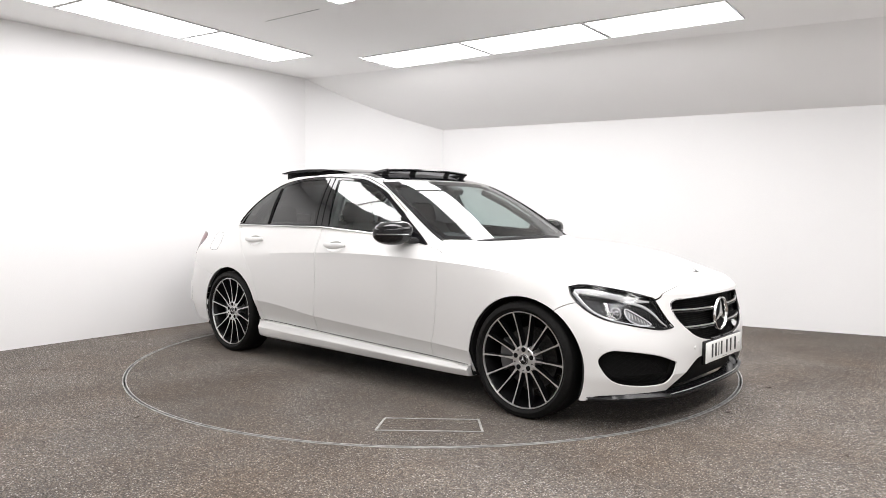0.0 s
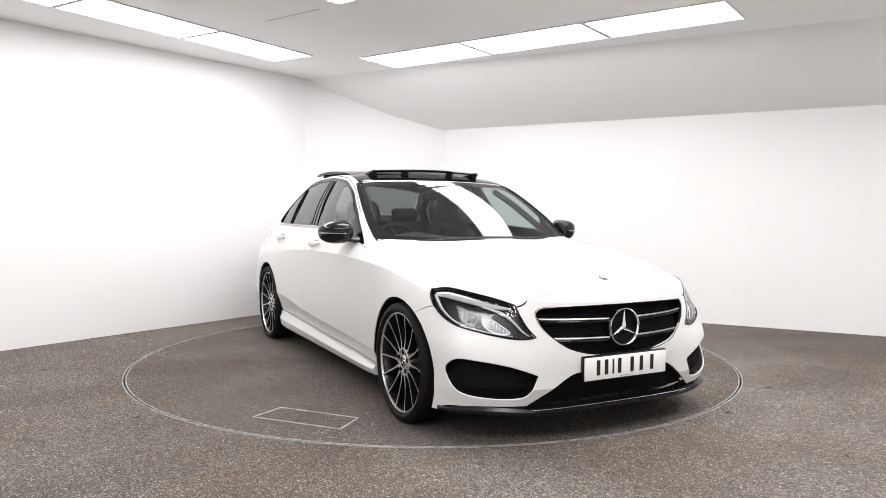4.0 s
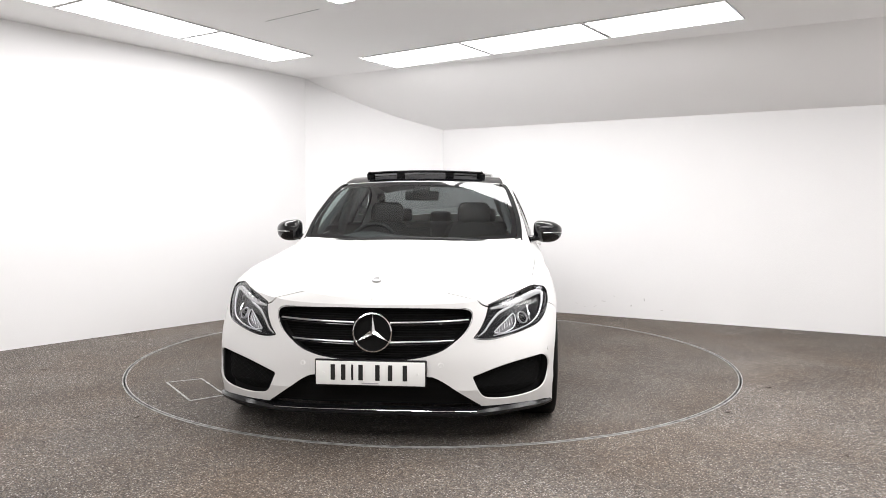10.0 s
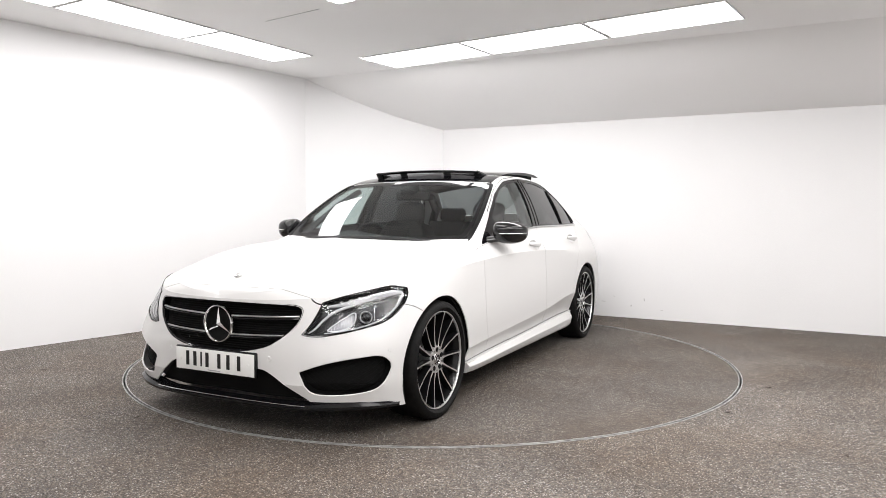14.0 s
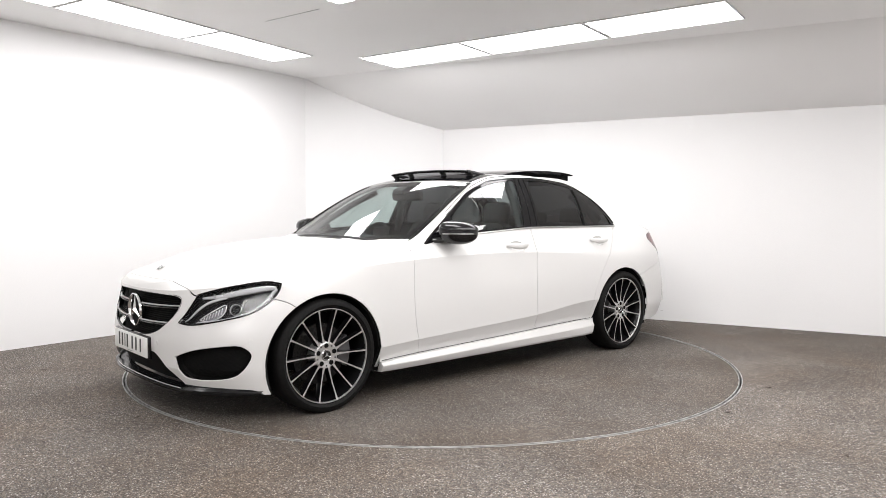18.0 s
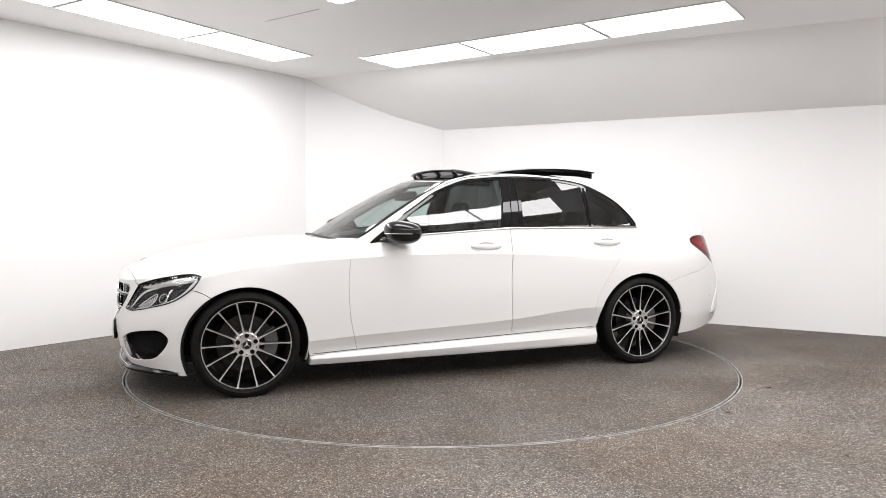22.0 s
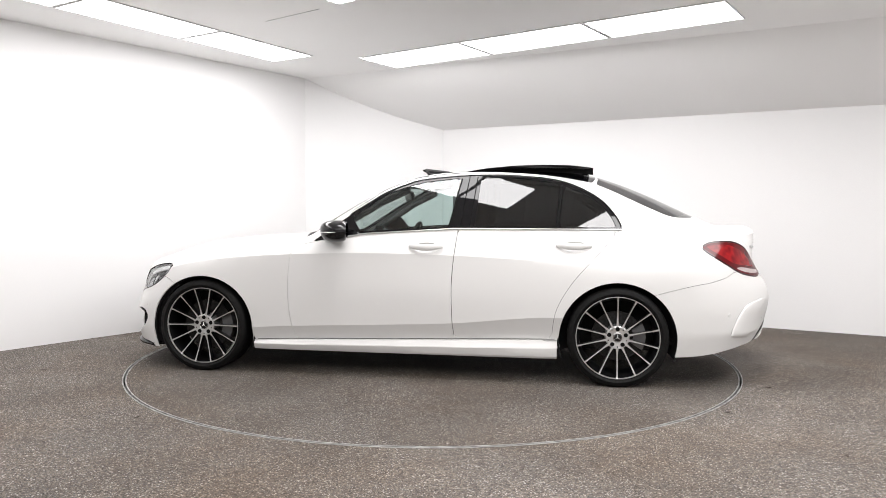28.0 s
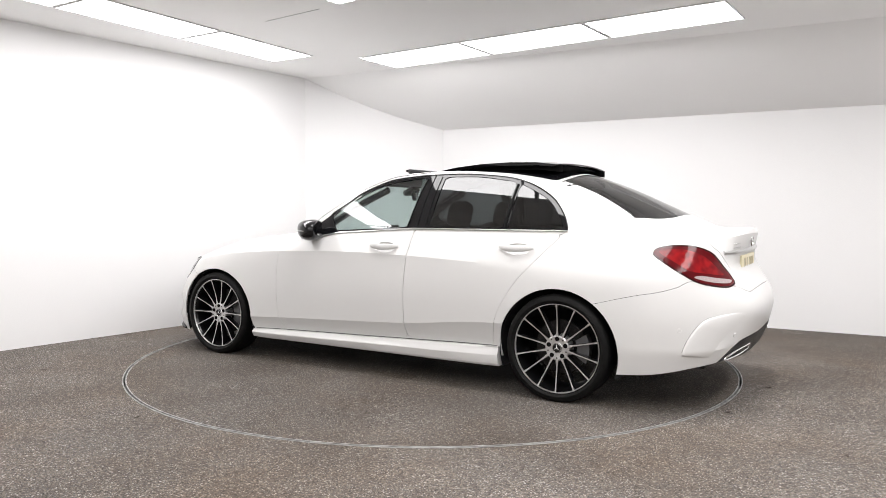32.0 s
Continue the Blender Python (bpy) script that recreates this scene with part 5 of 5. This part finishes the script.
part("splitter_blade", bm, LIPBLACK, front_bumper, "gloss black splitter blade", sharp=25)
bm = bmesh.new()
tube(bm, [p + o * .014 + Vector((0, 0, z - p.z + .012)) for p, o, z in full if abs(p.y) < .50], .0022, 6)
part("splitter_strip", bm, CHROME, front_bumper, "thin chrome strip over the splitter")

# ---- sunroof: deflector and raised rear panel ----
def roof_z(x, y):
    i = int(np.clip(np.searchsorted(US, x) - 1, 0, NU - 2))
    col = GRID[i][43:]
    o = np.argsort(col[:, 1])
    return float(np.interp(abs(y), col[o, 1], col[o, 2]))


bm = bmesh.new()
ys = np.linspace(-.44, .44, 15)
tube(bm, [(-.045 - .10 * (y / .44) ** 2 * .5, y, 1.432 - .012 * (y / .44) ** 2) for y in ys], .0105, 8, 2.4)
deflector = part("sunroof_deflector", bm, BLACK, car, "black wind deflector raised over the sunroof front")
for sd in (1, -1):
    bm = bmesh.new()
    tube(bm, [(-.09, sd * .435, 1.420), (-.18, sd * .432, 1.412), (-.30, sd * .43, 1.400)], [.014, .013, .008], 8, .8)
    part("deflector_arm", bm, TRIMBLACK, deflector)
bm = bmesh.new()
a = [bm.verts.new((-.05 - .05 * (y / .44) ** 2, y, 1.428 - .012 * (y / .44) ** 2)) for y in ys]
b = [bm.verts.new((-.085 - .05 * (y / .44) ** 2, y, 1.380 - .010 * (y / .44) ** 2)) for y in ys]
for k in range(len(ys) - 1):
    bm.faces.new((a[k], a[k + 1], b[k + 1], b[k]))
part("deflector_net", bm, NET, deflector, "sheer dark mesh below the deflector")
for y in (-.43, -.19, .19, .43):
    bm = bmesh.new()
    x = -.052 - .05 * (y / .44) ** 2
    tube(bm, [(x, y, 1.426 - .012 * (y / .44) ** 2), (x - .035, y, 1.380)], .012, 6, 2.6, up=(1, 0, 0))
    part("deflector_post", bm, TRIMBLACK, deflector)
bm = bmesh.new()
tube(bm, [(-.085 - .05 * (y / .44) ** 2, y, 1.384 - .010 * (y / .44) ** 2) for y in ys], .009, 6)
part("deflector_base", bm, TRIMBLACK, deflector)

bm = bmesh.new()
xs = np.linspace(-.42, -1.28, 20)
zt = lambda x: float(np.interp(x, [-1.28, -1.15, -.95, -.75, -.55, -.42], [1.450, 1.466, 1.472, 1.466, 1.448, 1.426]))
th = lambda x: float(np.interp(x, [-1.28, -1.24, -1.0, -.5, -.42], [.008, .016, .022, .018, .008]))
rows = []
for x in xs:
    row = []
    for y in np.linspace(-.50, .50, 15):
        row.append((x + .02 * (y / .5) ** 2, y, zt(x) - .018 * (abs(y) / .5) ** 2.4))
    rows.append(row)
top = [[bm.verts.new(p) for p in r] for r in rows]
low = [[bm.verts.new((p[0], p[1] * .985, p[2] - th(x))) for p in r] for r, x in zip(rows, xs)]
for i in range(len(xs) - 1):
    for j in range(14):
        bm.faces.new((top[i][j], top[i][j + 1], top[i + 1][j + 1], top[i + 1][j]))
        bm.faces.new((low[i][j], low[i + 1][j], low[i + 1][j + 1], low[i][j + 1]))
    bm.faces.new((top[i][0], top[i + 1][0], low[i + 1][0], low[i][0]))
    bm.faces.new((top[i][14], low[i][14], low[i + 1][14], top[i + 1][14]))
for i in (0, len(xs) - 1):
    for j in range(14):
        bm.faces.new((top[i][j], low[i][j], low[i][j + 1], top[i][j + 1]))
lid = part("sunroof_panel", bm, ROOFGLASS, car, "black glass sunroof panel slid back and raised")
for sd in (1, -1):
    bm = bmesh.new()
    box(bm, (.03, .014, .012), (-1.20, sd * .455, 1.434), .003)
    part("panel_end", bm, SATIN, lid, "silver end fitting")
    bm = bmesh.new()
    a = [bm.verts.new((x, sd * .43, zt(x) - .018)) for x in xs[2:]]
    b = [bm.verts.new((x, sd * .43, max(roof_z(x, .43) - .004, zt(x) - .066))) for x in xs[2:]]
    for k in range(len(a) - 1):
        bm.faces.new((a[k], a[k + 1], b[k + 1], b[k]))
    part("panel_rail", bm, DEEP, lid)
bm = bmesh.new()
rows = [[bm.verts.new((x + .02 * (y / .5) ** 2, y * .97, zt(x) - .018 * (abs(y) / .5) ** 2.4 - th(x) - .003)) for y in np.linspace(-.48, .48, 9)] for x in xs[1:-1]]
for a, b in zip(rows, rows[1:]):
    for k in range(8):
        bm.faces.new((a[k], a[k + 1], b[k + 1], b[k]))
part("panel_lining", bm, DEEP, lid, "matt black underside")

# ---- cowl and wipers ----
bm = bmesh.new()
rows = []
for y in np.linspace(-.70, .70, 21):
    x = .885 - .17 * (abs(y) / .7) ** 2
    rows.append([bm.verts.new((x + .01, y, .905)), bm.verts.new((x - .06, y, .925 - .03 * abs(y)))])
for a, b in zip(rows, rows[1:]):
    bm.faces.new((a[0], b[0], b[1], a[1]))
part("cowl", bm, TRIMBLACK, car, "black cowl below the windscreen")
for y0, y1, dx in ((.52, -.12, 0), (-.10, -.62, .01)):
    bm = bmesh.new()
    pts = []
    for k in range(9):
        y = y0 + (y1 - y0) * k / 8
        x = .862 - .17 * (abs(y) / .7) ** 2
        pts.append((x + .005, y, .957 - .045 * (abs(y) / .7) ** 2))
    tube(bm, pts, .008, 6)
    part("wiper", bm, TRIMBLACK, car, "black windscreen wiper")

# ---- boot: plate, strip, badges ----
TAIL = {}


def RX(y, z):
    """How far back the tail stands at a lateral offset and height."""
    key = round(z, 3)
    if key not in TAIL:
        pts = [on_body(u, z, 0, 28)[0] for u in np.arange(-2.949, -2.1, .012)]
        TAIL[key] = [p.y for p in pts], [p.x for p in pts]
    return float(np.interp(abs(y), *TAIL[key]))


bm = bmesh.new()
tube(bm, [(RX(y, .898) - .003, y, .898) for y in np.linspace(-.55, .55, 25)], [float(np.interp(abs(y), [0, .30, .55], [.014, .013, .010])) for y in np.linspace(-.55, .55, 25)], 8, .8)
part("boot_strip", bm, SATIN, boot_lid, "satin silver strip above the rear plate")
bm = bmesh.new()
box(bm, (.012, .52, .112), (-2.350, 0, .812), .003)
rp = part("rear_plate", bm, PLATEYELLOW, boot_lid, "pale yellow number plate with faded bars")
for y in (-.19, -.14, -.09, -.04, .05, .11, .17):
    bm = bmesh.new()
    box(bm, (.003, .020, .072), (-2.357, y, .812))
    part("plate_bar", bm, PLATETAN, rp)
bm = bmesh.new()
lathe(bm, [(.030, 0), (.034, .006), (.039, .006), (.042, 0)], (0, 0, 0), 40)
three_point(bm, .034, .007, lambda a, b: (a, .003, b), .008)
bmesh.ops.transform(bm, matrix=pose(RX(0, .95) - .002, 0, .955, 0, 0, 90), verts=bm.verts)
part("boot_emblem", bm, CHROME, boot_lid, "chrome ring emblem", sharp=15)
for k, (w, y) in enumerate(((.022, .46), (.020, .430), (.020, .404), (.020, .378), (.012, .356))):
    bm = bmesh.new()
    x = RX(y, .935)
    box(bm, (.004, w * .8, .006), (x - .004, y, .945), .001)
    box(bm, (.004, w * .8, .006), (x - .004, y, .925), .001)
    part("boot_badge", bm, CHROME, boot_lid, "small chrome badge bar")

# tailpipe finishers set into the diffuser
for sd in (1, -1):
    shape = [(.405, .345), (.46, .335), (.56, .314), (.632, .300), (.627, .314), (.556, .350), (.47, .366), (.405, .370)]
    ring = [Vector((RX(y, z) - .004, sd * y, z)) for y, z in loop_curve(shape, 4)]
    bm = bmesh.new()
    tube(bm, ring + ring[:1], .006, 8, up=(1, 0, 0))
    pipe = part("tailpipe_trim", bm, CHROME, rear_bumper, "chrome tailpipe finisher")
    bm = bmesh.new()
    bm.faces.new([bm.verts.new((p.x + .004, p.y, p.z)) for p in ring])
    part("tailpipe_mouth", bm, DEEP, pipe, "dark tailpipe mouth")

# fuel flap on the right rear wing
p, n = on_body(-1.70, .885)
bm = bmesh.new()
outline = [(.075 * math.copysign(abs(math.cos(t)) ** .5, math.cos(t)), .072 * math.copysign(abs(math.sin(t)) ** .5, math.sin(t))) for t in np.linspace(0, 2 * math.pi, 33)[:-1]]
vs = [on_body(-1.70 + a, .875 + b) for a, b in outline]
bm.faces.new([bm.verts.new(flip(q + m * .0008, -1)) for q, m in vs])
part("fuel_flap", bm, PAINT, car, "rounded body-coloured fuel flap")
bm = bmesh.new()
ring = [flip(q + m * .0006, -1) for q, m in vs]
tube(bm, ring + ring[:1], .0010, 5)
part("fuel_flap_gap", bm, DARKLINE, car, "thin shut line round the fuel flap")

# ---- cabin ----
bm = bmesh.new()
rows = []
for y in np.linspace(-.70, .70, 15):
    e = (abs(y) / .7) ** 2
    hump = .045 * math.exp(-((y + .36) / .2) ** 2)
    rows.append([bm.verts.new(v) for v in ((.82 - .16 * e, y, .90), (.62 - .10 * e, y, .93 + hump * .3), (.42, y, .945 + hump - .02 * e), (.33, y, .92 + hump * .8 - .02 * e), (.31, y, .80), (.36, y, .50))])
for a, b in zip(rows, rows[1:]):
    for k in range(5):
        bm.faces.new((a[k], b[k], b[k + 1], a[k + 1]))
dash = part("dashboard", bm, DASH, car, "dark grey moulded dashboard")
bm = bmesh.new()
box(bm, (.02, .19, .10), (.37, 0, .965), .008, (0, -12, 0))
part("display_screen", bm, DEEP, dash, "black upright display")
bm = bmesh.new()
lathe(bm, [(.178 + .014 * math.cos(t), .014 * math.sin(t)) for t in np.linspace(0, 2 * math.pi, 11)[:-1]], (0, 0, 0), 40, True)
bmesh.ops.transform(bm, matrix=pose(.18, -.36, .865, 0, 0, 90) @ pose(0, 0, 0, -24, 0, 0), verts=bm.verts)
sw = part("steering_wheel", bm, LEATHER, car, "black leather steering wheel on the right side")
bm = bmesh.new()
box(bm, (.05, .16, .12), (.20, -.36, .86), .02, (0, -24, 0))
box(bm, (.02, .34, .03), (.19, -.36, .87), .008, (0, -24, 0))
box(bm, (.22, .06, .06), (.30, -.36, .84), .02, (0, -24, 0))
part("wheel_boss", bm, TRIMBLACK, sw)


def seat(x, y, w, name, recline=-16):
    root = new(name)
    root.parent = car
    tagged(root, "black leather seat with stitched bolsters")
    bm = bmesh.new()
    box(bm, (.50, w, .16), (x + .12, y, .46), .05, (0, -6, 0), 3)
    part("cushion", bm, LEATHER, root)
    bm = bmesh.new()
    m = pose(x - .12, y, .54, 0, recline, 0)
    ws = []
    for h, k, d in ((0, .92, .13), (.12, 1.0, .15), (.28, 1.02, .14), (.40, .96, .12), (.48, .80, .10), (.51, .55, .07)):
        ws.append([bm.verts.new(m @ Vector((px, py * w / 2 * k, h))) for px, py in ((-d / 2, -1), (-d / 2, 1), (d / 2, 1), (d / 2 + .03, .82), (d / 2 - .01, .55), (d / 2, 0), (d / 2 - .01, -.55), (d / 2 + .03, -.82), (d / 2, -1))])
    for a, b in zip(ws, ws[1:]):
        for k in range(9):
            bm.faces.new((a[k], a[(k + 1) % 9], b[(k + 1) % 9], b[k]))
    bm.faces.new(ws[-1])
    part("backrest", bm, LEATHER, root, sharp=50)
    bm = bmesh.new()
    box(bm, (.10, .27, .20), (0, 0, 0), .06, (0, 0, 0), 3)
    bmesh.ops.transform(bm, matrix=m @ pose(0.0, 0, .585, 0, -recline * .3, 0), verts=bm.verts)
    part("headrest", bm, LEATHER, root)
    return root


seat(-.20, .36, .50, "front_seat")
seat(-.20, -.36, .50, "front_seat")
bm = bmesh.new()
box(bm, (.50, 1.28, .18), (-.92, 0, .47), .05, (0, -6, 0), 3)
bench = part("rear_bench", bm, LEATHER, car, "black leather rear bench")
bm = bmesh.new()
box(bm, (.16, 1.26, .56), (-1.27, 0, .76), .05, (0, -22, 0), 3)
part("bench_back", bm, LEATHER, bench)
for y, h in ((.40, 1.09), (0, 1.06), (-.40, 1.09)):
    bm = bmesh.new()
    box(bm, (.09, .25 if y else .2, .13), (-1.39, y, h), .035, (0, -14, 0), 3)
    part("headrest", bm, LEATHER, bench)
bm = bmesh.new()
box(bm, (.60, 1.24, .02), (-1.68, 0, .985), .008)
part("parcel_shelf", bm, LEATHER, car, "dark parcel shelf")
# headliner ring under the roof, pillars inside
liner = keep(roof_glass, np.where(np.abs(roof_glass[0][:, 0] + .6) < 9, -1.0, 1.0))
panel("headliner", liner, HEADLINER, car, "grey roof lining", both=True, flange=0, push=-.035)
bm = bmesh.new()
box(bm, (.035, .26, .074), (.12, .0, 1.243), .018, (0, 8, 22), 3)
irm = part("interior_mirror", bm, TRIMBLACK, car, "black interior mirror")
bm = bmesh.new()
box(bm, (.004, .235, .056), (.1025, -.007, 1.241), .001, (0, 8, 22))
part("mirror_face", bm, MIRRORGLASS, irm)
bm = bmesh.new()
box(bm, (.10, .12, .045), (.17, 0, 1.285), .015, (0, 25, 0))
part("mirror_mount", bm, TRIMBLACK, irm)
for sd in (1, -1):
    for pts, r in (([(.62, .69, .92), (.42, .645, 1.05), (.20, .595, 1.185), (.0, .56, 1.28)], .024), ([(-.37, .735, .95), (-.36, .66, 1.20), (-.35, .59, 1.36)], .035), ([(-1.45, .66, 1.0), (-1.38, .58, 1.14), (-1.2, .54, 1.26)], .04)):
        bm = bmesh.new()
        tube(bm, [flip(p, sd) for p in pts], r, 8)
        part("pillar_trim", bm, DASH, car, "dark inner pillar trim")

# ---- small marks on the place ----
for k, (x, y, sz, rot) in enumerate(((2.15, -1.05, .045, 20), (1.92, -2.35, .03, 70), (-2.75, -.55, .03, 10), (-1.62, -1.72, .02, 40), (1.66, -1.62, .03, 5), (2.60, .10, .025, 60), (-2.1, -2.3, .018, 0))):
    bm = bmesh.new()
    n = 9
    sz *= .6
    prism(bm, [(sz * (1 + .35 * math.sin(3.1 * i + k)) * math.cos(2 * math.pi * i / n), .35 * sz * (1 + .3 * math.cos(2.3 * i + k)) * math.sin(2 * math.pi * i / n)) for i in range(n)], .0005, .004, pose(x, y, 0, 0, 0, rot))
    tagged(part("leaf_litter", bm, LITTER, None), "small dark scrap of litter on the floor", "litter", "scraps on the floor")
for k, (f, z, w, h) in enumerate(((.335, .16, .05, .006), (.36, .22, .02, .004), (.315, .10, .03, .005), (.29, .09, .018, .004), (.40, .13, .012, .02), (.43, .20, .01, .03), (.27, .12, .02, .004), (.47, .10, .03, .004))):
    p = P_CORNER + RIGHT_DIR * (f * 4.6 + .45)
    bm = bmesh.new()
    box(bm, (w, .0012, h), (0, 0, 0), 0)
    bmesh.ops.transform(bm, matrix=Matrix.Translation((p.x - NORM_R.x * .0005, p.y - NORM_R.y * .0005, z)) @ pose(0, 0, 0, 0, (-20 + 13 * k) % 40 - 20, math.degrees(math.atan2(RIGHT_DIR.y, RIGHT_DIR.x))), verts=bm.verts)
    tagged(part("wall_scuff", bm, SCUFF, None), "faint grey scuff on the white wall", "scuff", kind="structure")


# ---- what moves ----
TURN = [(0, -42.06), (3, -58.04), (6, -73.98), (9, -90.31), (12, -106.61), (15, -122.78), (18, -138.61), (21, -154.20), (24, -169.42), (27, -184.80), (30, -200.61), (32, -211.26)]


def motions():
    walk(turntable, [(t, pose(0, 0, 0, 0, 0, a)) for t, a in TURN])
    walk(car, [(t, pose(0, 0, 0, 0, 0, a) @ pose(CAR_X, CAR_Y, 0)) for t, a in TURN])


motions()
